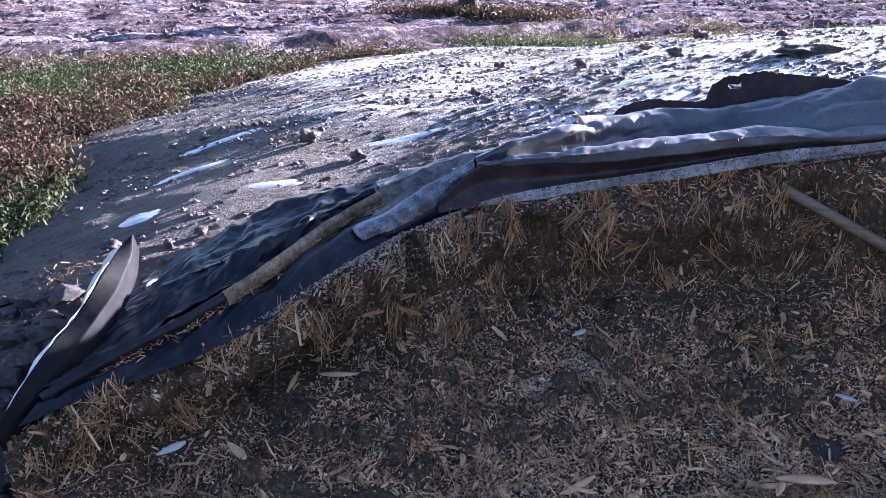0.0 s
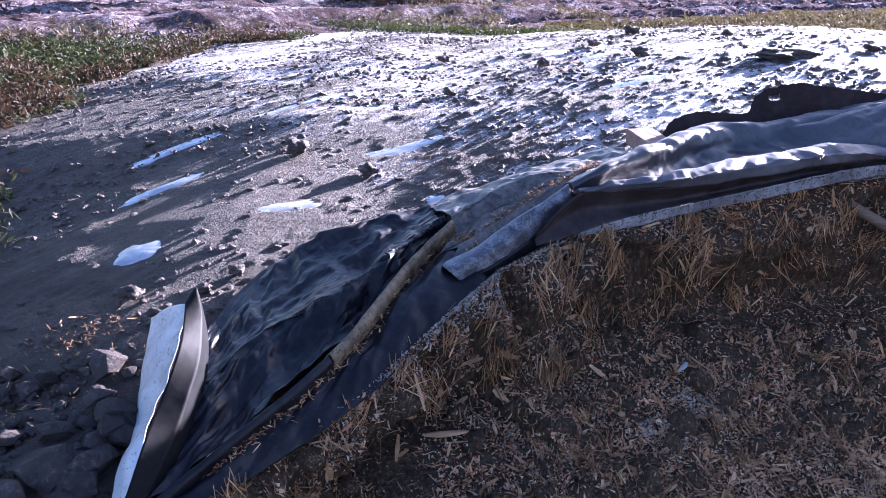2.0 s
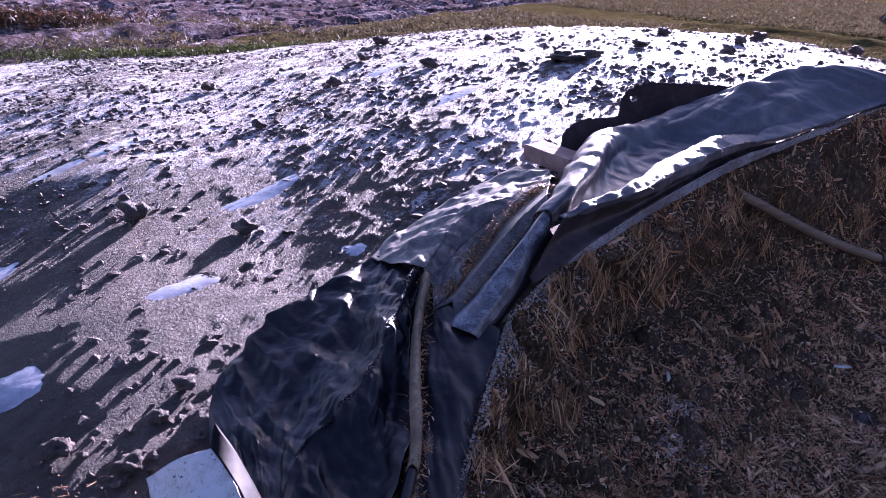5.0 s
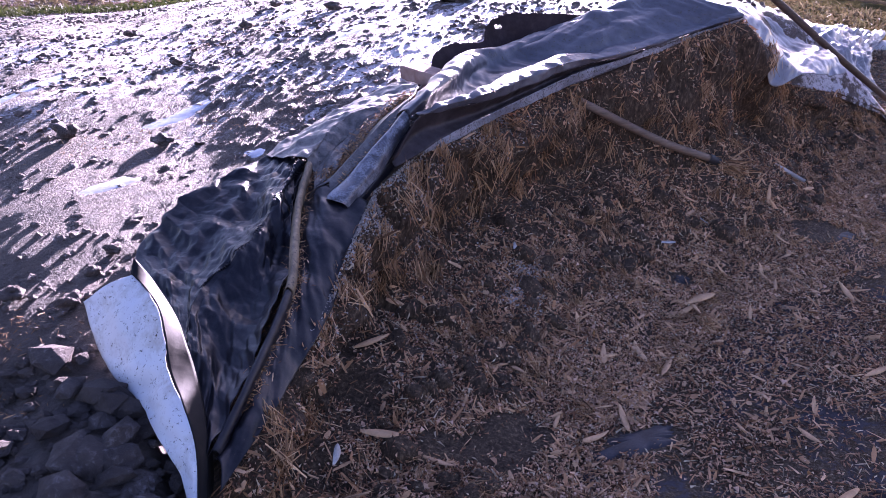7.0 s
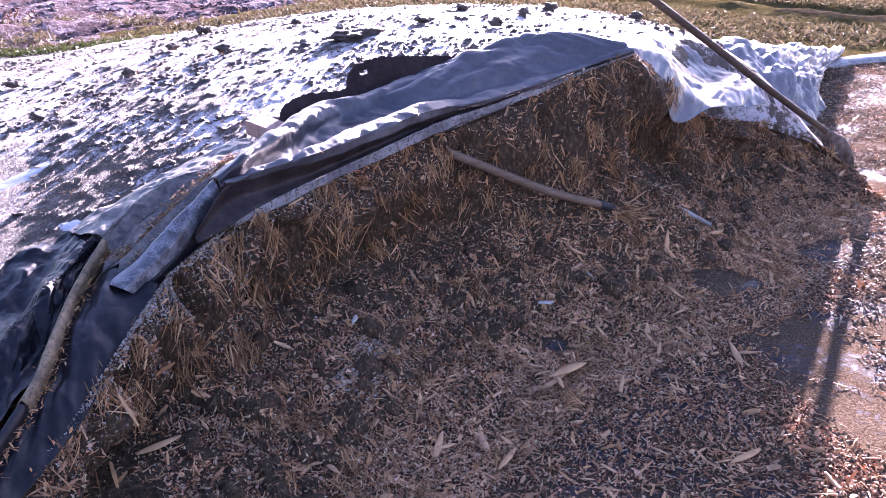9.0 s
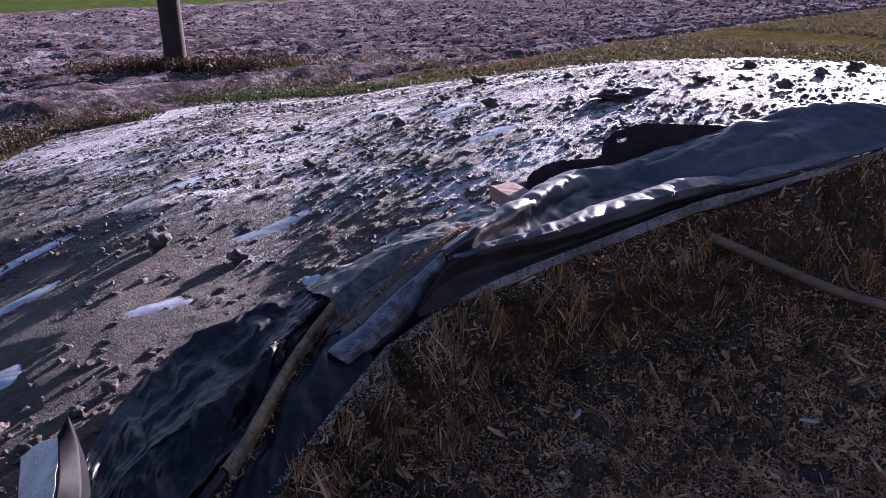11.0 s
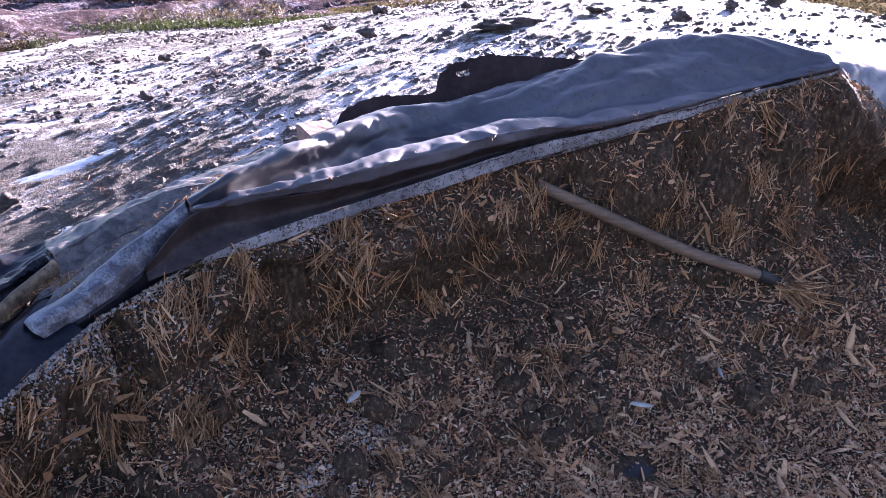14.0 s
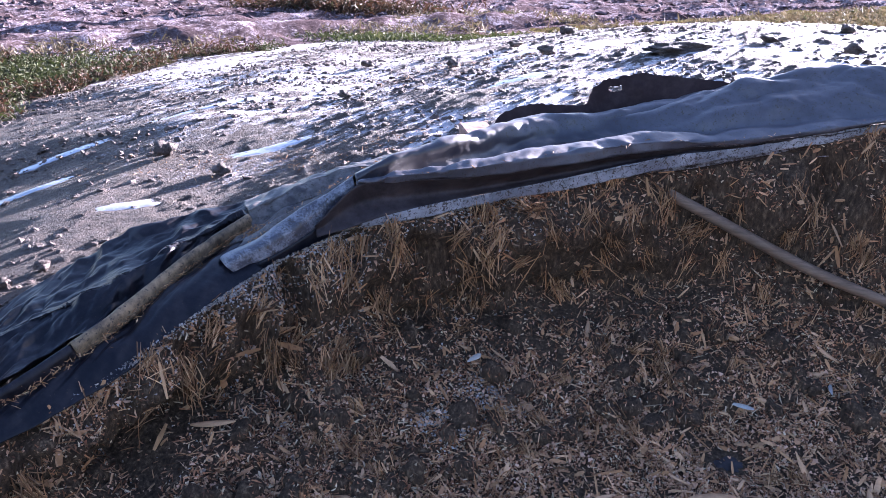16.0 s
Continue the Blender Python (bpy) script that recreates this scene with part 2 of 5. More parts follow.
KERNEL = bits_material("maize_crumbs", [(0.690, 0.413, 0.252), (0.469, 0.256, 0.143), (0.800, 0.530, 0.368), (0.359, 0.187, 0.096)])
GREEN = bits_material("green_weed", [(0.022, 0.033, 0.009), (0.042, 0.054, 0.015), (0.062, 0.068, 0.024), (0.030, 0.040, 0.013)])
RUST = bits_material("rusty_weed", [(0.060, 0.027, 0.014), (0.034, 0.019, 0.011), (0.085, 0.044, 0.022), (0.027, 0.018, 0.011), (0.040, 0.042, 0.016)])
DRYGRASS = bits_material("dry_grass", [(0.100, 0.080, 0.044), (0.066, 0.048, 0.026), (0.150, 0.122, 0.075), (0.056, 0.058, 0.024)])


def face_material():
    m, n, l, b = material("packed_silage", 0.85, spec=0.2)
    mid, small = tex(n, l, 14, 8, 0.7), tex(n, l, 75, 5, 0.75, stretch=(1, 1, 0.35))
    c = ramp(n, l, small, [(0.32, (0.016, 0.010, 0.006)), (0.52, (0.075, 0.047, 0.028)), (0.7, (0.22, 0.152, 0.092))])
    l.new(mix(n, l, 0.6, c, ramp(n, l, mid, [(0.3, (0.25, 0.22, 0.2)), (0.7, (1.0, 1.0, 1.0))]), "MULTIPLY"), b.inputs["Base Color"])
    bump(n, l, b, small, 1.0, 0.015)
    return m


FACE = face_material()


def film_material(name, base, dust_shade, dust_from, dust_to, rough=0.3, translucent=0.0, scale=1.0, specks=0.0, spec=0.45, cover=False):
    m, n, l, b = material(name, rough, spec=spec)
    big, mid, small = tex(n, l, 7 * scale, 6), tex(n, l, 42 * scale, 6, 0.7), tex(n, l, 170, 3, 0.7)
    mask = ramp(n, l, mix(n, l, 0.45, big, mid), [(dust_from, (0, 0, 0)), (dust_to, (1, 1, 1))])
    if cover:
        # share of the dust tone left on the film; lower values paint in shade
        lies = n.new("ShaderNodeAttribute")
        lies.attribute_name = "dust_shade"
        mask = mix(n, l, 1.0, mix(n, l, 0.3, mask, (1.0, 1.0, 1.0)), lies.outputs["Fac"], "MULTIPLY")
    col = mix(n, l, mask, base, dust_shade)
    if specks:
        # crumbs of soil stuck to the film
        spot = ramp(n, l, mix(n, l, 0.5, tex(n, l, 55, 4, 0.7), small), [(0.62 - 0.1 * specks, (0, 0, 0)), (0.66 - 0.1 * specks, (1, 1, 1))])
        col = mix(n, l, spot, col, (0.035, 0.026, 0.02))
    l.new(col, b.inputs["Base Color"])
    l.new(value(n, l, mask, rough, 0.62), b.inputs["Roughness"])
    crease = tex(n, l, 24, 2, 0.5, kind="voronoi")
    bump(n, l, b, crease, 0.04, 0.02, bump(n, l, b, mid, 0.06, 0.01))
    if translucent:
        tr, mx = n.new("ShaderNodeBsdfTranslucent"), n.new("ShaderNodeMixShader")
        l.new(col, tr.inputs["Color"])
        mx.inputs[0].default_value = translucent
        l.new(b.outputs[0], mx.inputs[1])
        l.new(tr.outputs[0], mx.inputs[2])
        l.new(mx.outputs[0], n["Material Output"].inputs["Surface"])
    return m


BLACK = film_material("black_film", (0.004, 0.004, 0.007), (0.022, 0.019, 0.023), 0.44, 0.72, 0.36, specks=0.15, spec=0.2)
BROWN = film_material("muddy_film", (0.038, 0.028, 0.019), (0.22, 0.158, 0.095), 0.38, 0.62, 0.55, specks=0.7, spec=0.25)
UMBER = film_material("brown_tinted_film", (0.020, 0.015, 0.016), (0.075, 0.058, 0.058), 0.42, 0.8, 0.45, specks=0.3, spec=0.12)
INK = film_material("ink_black_film", (0.006, 0.006, 0.007), (0.022, 0.017, 0.015), 0.5, 0.85, 0.6, spec=0.06)
MATT = film_material("matt_black_film", (0.024, 0.015, 0.015), (0.055, 0.038, 0.035), 0.45, 0.8, 0.7, spec=0.06)
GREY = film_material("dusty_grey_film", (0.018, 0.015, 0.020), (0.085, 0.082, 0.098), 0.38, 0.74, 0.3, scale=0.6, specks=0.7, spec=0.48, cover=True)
TUBE = film_material("frosty_tube_film", (0.040, 0.040, 0.052), (0.22, 0.22, 0.25), 0.46, 0.64, 0.32, scale=3.0, specks=0.7)
PALE = film_material("pale_grey_film", (0.13, 0.13, 0.15), (0.33, 0.325, 0.35), 0.42, 0.68, 0.3, specks=1.0)
WHITE = film_material("white_film", (0.46, 0.46, 0.48), (0.27, 0.235, 0.20), 0.5, 0.72, 0.35, 0.1, specks=0.45)
FOIL = film_material("milky_film", (0.20, 0.195, 0.215), (0.12, 0.105, 0.10), 0.48, 0.75, 0.3, 0.3, specks=0.25)


def brick_material():
    m, n, l, b = material("brick_clay", 0.9, spec=0.2)
    mid, small = tex(n, l, 18, 6), tex(n, l, 140, 4)
    c = ramp(n, l, mid, [(0.3, (0.2, 0.11, 0.085)), (0.7, (0.34, 0.23, 0.19))])
    l.new(c, b.inputs["Base Color"])
    bump(n, l, b, small, 0.6, 0.004)
    return m


BRICK = brick_material()


def wood_material(name, dark, light, stretch=(6, 6, 0.6), rough=0.65):
    m, n, l, b = material(name, rough, spec=0.3)
    grain, big = tex(n, l, 14, 6, 0.65, stretch=stretch), tex(n, l, 3, 4)
    c = ramp(n, l, grain, [(0.3, dark), (0.7, light)])
    l.new(mix(n, l, 0.4, c, ramp(n, l, big, [(0.35, (0.4, 0.38, 0.36)), (0.65, (1.0, 1.0, 1.0))]), "MULTIPLY"), b.inputs["Base Color"])
    bump(n, l, b, grain, 0.4, 0.004)
    return m


HANDLE = wood_material("worn_handle_wood", (0.08, 0.05, 0.033), (0.20, 0.135, 0.092), (0.6, 6, 6))
DARKWOOD = wood_material("dark_wood", (0.03, 0.018, 0.012), (0.08, 0.05, 0.032), (0.6, 6, 6))
POLE = wood_material("tarred_pole_wood", (0.012, 0.009, 0.008), (0.045, 0.033, 0.027), (6, 6, 0.6), 0.95)


def steel_material():
    m, n, l, b = material("weathered_steel", 0.5, 0.7)
    mid = tex(n, l, 20, 6)
    l.new(ramp(n, l, mid, [(0.35, (0.05, 0.04, 0.035)), (0.6, (0.14, 0.135, 0.135))]), b.inputs["Base Color"])
    l.new(value(n, l, mid, 0.35, 0.7), b.inputs["Roughness"])
    return m


STEEL = steel_material()
COLLAR = wood_material("blackened_steel", (0.012, 0.011, 0.012), (0.035, 0.03, 0.03), (1, 1, 1), 0.5)


def ice_material():
    m, n, l, b = material("frosty_ice", 0.2, spec=0.6)
    mid, small = tex(n, l, 9, 6), tex(n, l, 60, 4)
    l.new(ramp(n, l, mid, [(0.35, (0.17, 0.17, 0.21)), (0.7, (0.42, 0.43, 0.48))]), b.inputs["Base Color"])
    l.new(value(n, l, mid, 0.12, 0.4), b.inputs["Roughness"])
    bump(n, l, b, small, 0.25, 0.004)
    return m


ICE = ice_material()


# ---- the lie of the land ----
def z_ground(x, y):
    bank = 0.22 * step(-0.55, -1.45, x) * step(11, 7, x)
    far = 0.34 * step(6.0, 15.0, y)
    return bank + far * (1 - bank / 0.34) + 0.015 * np.clip(x - 2, 0, 6)


# Plan of the cut face's upper edge, from the left foot to the right foot, with its height.
EDGE = np.array([(-1.02, 2.80, 0.26), (-0.86, 3.00, 0.36), (-0.69, 3.26, 0.38), (-0.52, 3.47, 0.46), (-0.34, 3.74, 0.57),
                 (-0.20, 3.95, 0.64), (0.06, 4.12, 0.74), (0.35, 4.29, 0.765), (0.58, 4.43, 0.785), (0.85, 4.60, 0.81),
                 (1.20, 4.70, 0.85), (1.60, 4.78, 0.93), (2.00, 4.82, 1.06), (2.30, 4.85, 1.12), (2.60, 5.00, 0.98),
                 (2.95, 5.20, 0.72), (3.45, 5.50, 0.56), (3.95, 5.52, 0.48), (4.35, 5.46, 0.34), (4.7, 5.4, 0.10)])


def y_front(x):
    return np.where(x < EDGE[0, 0], EDGE[0, 1] - 0.35 * step(-1.02, -1.5, x), np.interp(x, EDGE[:, 0], EDGE[:, 1]))


def foot_x(y):
    """Where the heap's left foot meets the weeds."""
    return 0.14 * vnoise(np.asarray(y) * 1.7, 0.0, 61) + 0.06 * vnoise(np.asarray(y) * 5.3, 0.0, 62) + np.interp(y, [2.4, 3.4, 4.5, 6.1, 8.2, 10.0, 11.3, 14.0], [-1.55, -1.85, -2.6, -3.5, -3.8, -3.6, -2.7, -1.5])


def z_heap(x, y):
    """The smooth top of the soil-covered heap."""
    g = z_ground(x, y)
    w = np.where(x < 2, 2 - foot_x(y), 2.75)
    s = np.clip(np.abs(x - 2) / w, 0, 1.3) ** np.where(x < 2, 1.3, 5.5)
    crest = 1.14 - 0.25 * (np.clip(y - 6.5, 0, 9) / 3.3) ** 2
    z = g + np.maximum(crest - g, 0) * (1 - s)
    d = y - y_front(x)
    z = z - 0.13 * np.exp(-np.clip(d, 0, 9) / 0.45) * step(-1.5, -0.9, x)
    low = np.clip(z - np.interp(x, EDGE[:, 0], EDGE[:, 2]) - 0.02, 0, 1)
    z = z - low * np.exp(-(np.clip(d, 0, 9) / 0.24) ** 1.5) * step(2.4, 3.0, x)
    return np.where(z > g + 0.004, z, g - 0.02 - 0.25 * np.clip(g - z, 0, 0.4))


# ---- ground, one sheet to the horizon ----
def field_f(x, y):
    return -0.66 * x + 0.75 * y


def build_ground():
    def axis(near, step_near, far):
        a = list(np.arange(near[0], near[1], step_near))
        hi, lo, k = a[-1], a[0], step_near
        while hi < far:
            k *= 1.12
            hi += k
            a.append(hi)
        k = step_near
        while lo > -far:
            k *= 1.12
            lo -= k
            a.insert(0, lo)
        return np.array(a)
    xs, ys = axis((-9, 12), 0.1, 900), axis((0, 24), 0.1, 900)
    x, y = np.meshgrid(xs, ys, indexing="ij")
    f = field_f(x, y)
    along = 0.75 * x + 0.66 * y
    infield = step(10.2, 11.0, f) * step(400, 200, np.hypot(x, y))
    rows = 0.035 * np.sin(f * 2 * np.pi / 0.85 + 0.8 * vnoise(along * 0.4, f * 0.3, 3)) + 0.035 * fbm(along, f, 0.3, 3, 5, 0.6)
    bankrow = 0.09 * np.exp(-((f - 11.3) / 0.45) ** 2) * (1 + 0.5 * vnoise(along * 1.1, f, 8))
    ditch = -0.14 * np.exp(-(((0.86 * x + 0.5 * y) - 16.7) / 0.5) ** 2) * step(7, 8.5, x) * step(18, 14, y)
    spoil = 0.09 * np.exp(-(((0.86 * x + 0.5 * y) - 15.4) / 0.6) ** 2) * step(7, 8.5, x) * step(18, 14, y) * (1 + 0.6 * vnoise(x * 2, y * 2, 4))
    rough = 0.018 * fbm(x, y, 0.35, 4, 11) * step(-0.4, -1.2, x) + 0.02 * fbm(x, y, 0.6, 4, 12) * step(5.5, 8, y)
    z = z_ground(x, y) + infield * rows + bankrow * step(2, -1, x) + ditch + spoil + rough + 0.004 * vnoise(x * 3, y * 3, 6)
    me = mesh_np("ground", np.stack([x, y, z], -1).reshape(-1, 3), grid_faces(len(xs), len(ys)), None)
    for m in (FLOOR, FIELD, GRASS, CROP, WEEDSOIL, CLOD):
        me.materials.append(m)
    cx, cy = (x[:-1, :-1] + x[1:, 1:]) / 2, (y[:-1, :-1] + y[1:, 1:]) / 2
    cf = field_f(cx, cy) + 0.35 * vnoise(cx * 1.5, cy * 1.5, 2)
    idx = np.full(cx.shape, 0)
    idx[cx < -0.75 + 0.2 * vnoise(cx * 3, cy * 3, 1)] = 5
    idx[(cx < foot_x(cy) + 0.1 + 0.25 * vnoise(cx * 2, cy * 2, 9)) & (cy > 2.6 - 2.0 * step(-2.4, -4.5, cx) + 0.3 * vnoise(cx * 1.5, cy * 1.5, 14))] = 4
    idx[(0.86 * cx + 0.5 * cy > 13.6 + 0.3 * vnoise(cx, cy, 5)) & (cx > 6)] = 4
    idx[(cx > 4.7) & (cy > 9.2 + 0.2 * vnoise(cx * 2, cy * 2, 6)) & (0.86 * cx + 0.5 * cy < 15.0)] = 2
    idx[(cy > 12.3 + 0.3 * vnoise(cx, cy, 3)) | (0.86 * cx + 0.5 * cy > 16.9 + 0.3 * vnoise(cx, cy, 5))] = 2
    idx[(cf > 10.3)] = 1
    idx[(cf > 40) & (cx < -5)] = 3
    me.polygons.foreach_set("material_index", idx.ravel().tolist())
    return tagged(part("ground", me), "frozen farmland of ploughed soil, rough grass and a wet silage floor", "ground", kind="structure")


build_ground()


# ---- the silage clamp: soil cover and cut face ----
clamp = tagged(new("silage_clamp"), "low maize silage heap under frosty soil with an open cut face", "silage heap")


# Plan of the film's back edge where it lies on the soil.
FILM_BACK = np.array([(-1.10, 3.66), (-1.04, 3.90), (-0.95, 4.06), (-0.84, 4.16), (-0.71, 4.30), (-0.58, 4.42), (-0.44, 4.56), (-0.25, 4.62), (-0.06, 4.70), (0.07, 4.76), (0.25, 4.84), (0.56, 4.92), (0.90, 5.10), (1.40, 5.15), (1.88, 5.18), (2.25, 5.08)])


def build_soil_cover():
    nx, ny = 700, 660
    xs = np.linspace(-4.3, 5.2, nx)
    v = np.linspace(0, 1, ny) ** 1.25
    x = np.repeat(xs[:, None], ny, 1)
    y0 = y_front(x)
    y = y0 + v[None] * (14.0 - y0)
    z = z_heap(x, y)
    along, across = 0.77 * x + 0.64 * y, -0.64 * x + 0.77 * y
    # trodden soil: hummocks, clustered lumps drawn out along the heap, knobs and crumbs
    wave = 0.008 * fbm(x, y, 0.7, 3, 21)
    hummock = np.clip(fbm(across * 1.2, along * 0.85, 0.36, 2, 26) - 0.2, 0, 1)
    ripple = fbm(across * 1.5, along * 0.75, 0.095, 3, 22, 0.6)
    lumps = np.clip(ripple - 0.05, 0, 1)
    knobs = np.clip(fbm(x, y, 0.042, 3, 23, 0.65) - 0.05, 0, 1)
    crumbs = fbm(across * 1.4, along * 0.8, 0.042, 2, 24)
    smooth = step(0.1, 0.45, fbm(x, y, 0.8, 2, 25))
    rough = 1 - 0.3 * step(0.2, -1.2, x)
    near = step(11.0, 6.5, y)
    fine = wave + rough * (1 - 0.72 * smooth) * (0.012 * hummock + 0.0065 * lumps + 0.0075 * knobs * (0.4 + 1.6 * lumps) * (0.4 + 0.6 * near) + 0.0035 * crumbs * near)
    keep = step(0.0, 0.12, y - y0) * (0.3 + 0.7 * step(0.35, 0.9, y - y0)) * step(-1.3, -0.9, x) + 1 - step(-1.3, -0.9, x)
    keep = keep * step(0.0, 0.06, z - z_ground(x, y))
    z = z + fine * keep - 0.02 * (1 - step(0, 0.1, y - y0))
    # the film lies in a shallow bed pressed into the soil
    z = z - 0.05 * step(0.0, -0.10, y - np.interp(x, FILM_BACK[:, 0], FILM_BACK[:, 1])) * step(-1.14, -1.06, x) * step(2.4, 2.2, x)
    # a skirt closes the front down to the silage
    p = np.stack([x, y, z], -1)
    skirt = p[:, :1].copy()
    skirt[:, 0, 2] = np.minimum(skirt[:, 0, 2], np.where(xs < -1, z_ground(xs, y0[:, 0]) - 0.03, np.interp(xs, EDGE[:, 0], EDGE[:, 2]) - 0.04))
    p = np.concatenate([skirt, p], 1)
    me = mesh_np("soil_cover", p.reshape(-1, 3), grid_faces(nx, ny + 1), SOIL)
    # lumps standing out of the frost are bare earth
    bare = np.clip(1.4 * hummock + 1.5 * lumps + 0.8 * knobs, 0, 1) * (1 - 0.72 * smooth)
    me.attributes.new("bare", "FLOAT", "POINT").data.foreach_set("value", np.concatenate([bare[:, :1], bare], 1).ravel().tolist())
    return part("soil_cover", me, clamp, "frost-dusted dark soil spread over the heap")


def hollow(s, d):
    """Dark undercut below the hanging tufts, 0 to 1."""
    return np.exp(-((d - 0.15) / 0.06) ** 2) * np.clip(0.45 + 0.9 * vnoise(s * 17, s * 0, 36) + 0.3 * vnoise(s * 52, d * 18, 32), 0, 1)


def face_at(s, d):
    """Point on the silage slope: s runs along the edge from 0 to 1, d metres out from it."""
    k = np.linspace(0, 1, len(EDGE))
    ex, ey, ez = (np.interp(s, k, EDGE[:, i]) for i in range(3))
    tx, ty = (np.interp(s + 0.03, k, EDGE[:, i]) - np.interp(s - 0.03, k, EDGE[:, i]) for i in (0, 1))
    nx, ny = ty, -tx
    n = np.hypot(nx, ny)
    nx, ny = nx / n, ny / n
    # the lower slope runs out towards the open side
    turn = step(0.62, 0.95, s)
    nx, ny = nx * (1 - turn) + (-0.35) * turn, ny * (1 - turn) - 0.94 * turn
    k1, k2, k3 = vnoise(s * 22, d * 6, 31), vnoise(s * 52, d * 18, 32), vnoise(s * 120, d * 40, 35)
    away = np.exp(-d / 0.45) * step(0.0, 0.04, d)
    dd = d + (0.075 * k1 + 0.075 * k2 + 0.035 * k3) * away
    # hollows under the overhanging tufts
    dd = dd - 0.28 * hollow(s, d)
    dd = dd + 0.045 * np.exp(-((d - 0.05) / 0.03) ** 2) * np.clip(0.5 + k2, 0, 1)
    x, y = ex + nx * dd, ey + ny * dd
    g = z_ground(x, y)
    # steep upper wall, then a run-out of fallen silage
    wall = np.where(s < 0.25, 0.64, 0.55)
    f = wall * np.exp(-(d / 0.10) ** 1.6) + (1 - wall) * np.exp(-(d / 0.5) ** 1.6)
    z = g - 0.01 + (ez - g) * f + (0.045 * vnoise(s * 40, d * 9, 33) + 0.022 * vnoise(s * 95, d * 24, 34)) * np.exp(-d / 0.6) * step(0, 0.08, d)
    return np.stack([x, y, z], -1)


def build_face():
    ns, nd = 520, 110
    s = np.repeat(np.linspace(0, 1, ns)[:, None], nd, 1)
    d = np.repeat((np.linspace(0, 1, nd) ** 1.7 * 1.15)[None], ns, 0)
    p = face_at(s, d)
    # tuck the upper rim back under the soil
    rim = p[:, :1].copy()
    rim[:, 0, 1] += 0.25
    rim[:, 0, 2] -= 0.01
    p = np.concatenate([rim, p], 1)
    me = mesh_np("silage_face", p.reshape(-1, 3), grid_faces(ns, nd + 1), FACE)
    return part("silage_face", me, clamp, "brown packed chopped maize, cut open and crumbling")


build_soil_cover()
build_face()


# ---- plastic sheets ----
def facets(u, v, seed, size):
    """Crumpled film: flat triangles with sharp creases between them, in two lie directions."""
    r = np.random.default_rng(seed)
    out = 0
    for k, part_size in enumerate((1.0, 0.62)):
        a = r.uniform(0.3, 1.2) + 1.4 * k
        p = (u * np.cos(a) + v * np.sin(a)) / (size * part_size * 1.35) + 0.30 * vnoise(u / size * 0.5, v / size * 0.5, seed + k)
        q = (v * np.cos(a) - u * np.sin(a)) / (size * part_size * 0.8) + 0.30 * vnoise(u / size * 0.5 + 9, v / size * 0.5, seed + 7 + k)
        i, j = np.floor(p), np.floor(q)
        f, g = p - i, q - j
        h00, h10, h01, h11 = (2 * lattice(i + c, j + d, seed % 97 + k) - 1 for c, d in ((0, 0), (1, 0), (0, 1), (1, 1)))
        out = out + part_size * np.where(f > g, h00 + f * (h10 - h00) + g * (h11 - h10), h00 + g * (h01 - h00) + f * (h11 - h01))
    return out


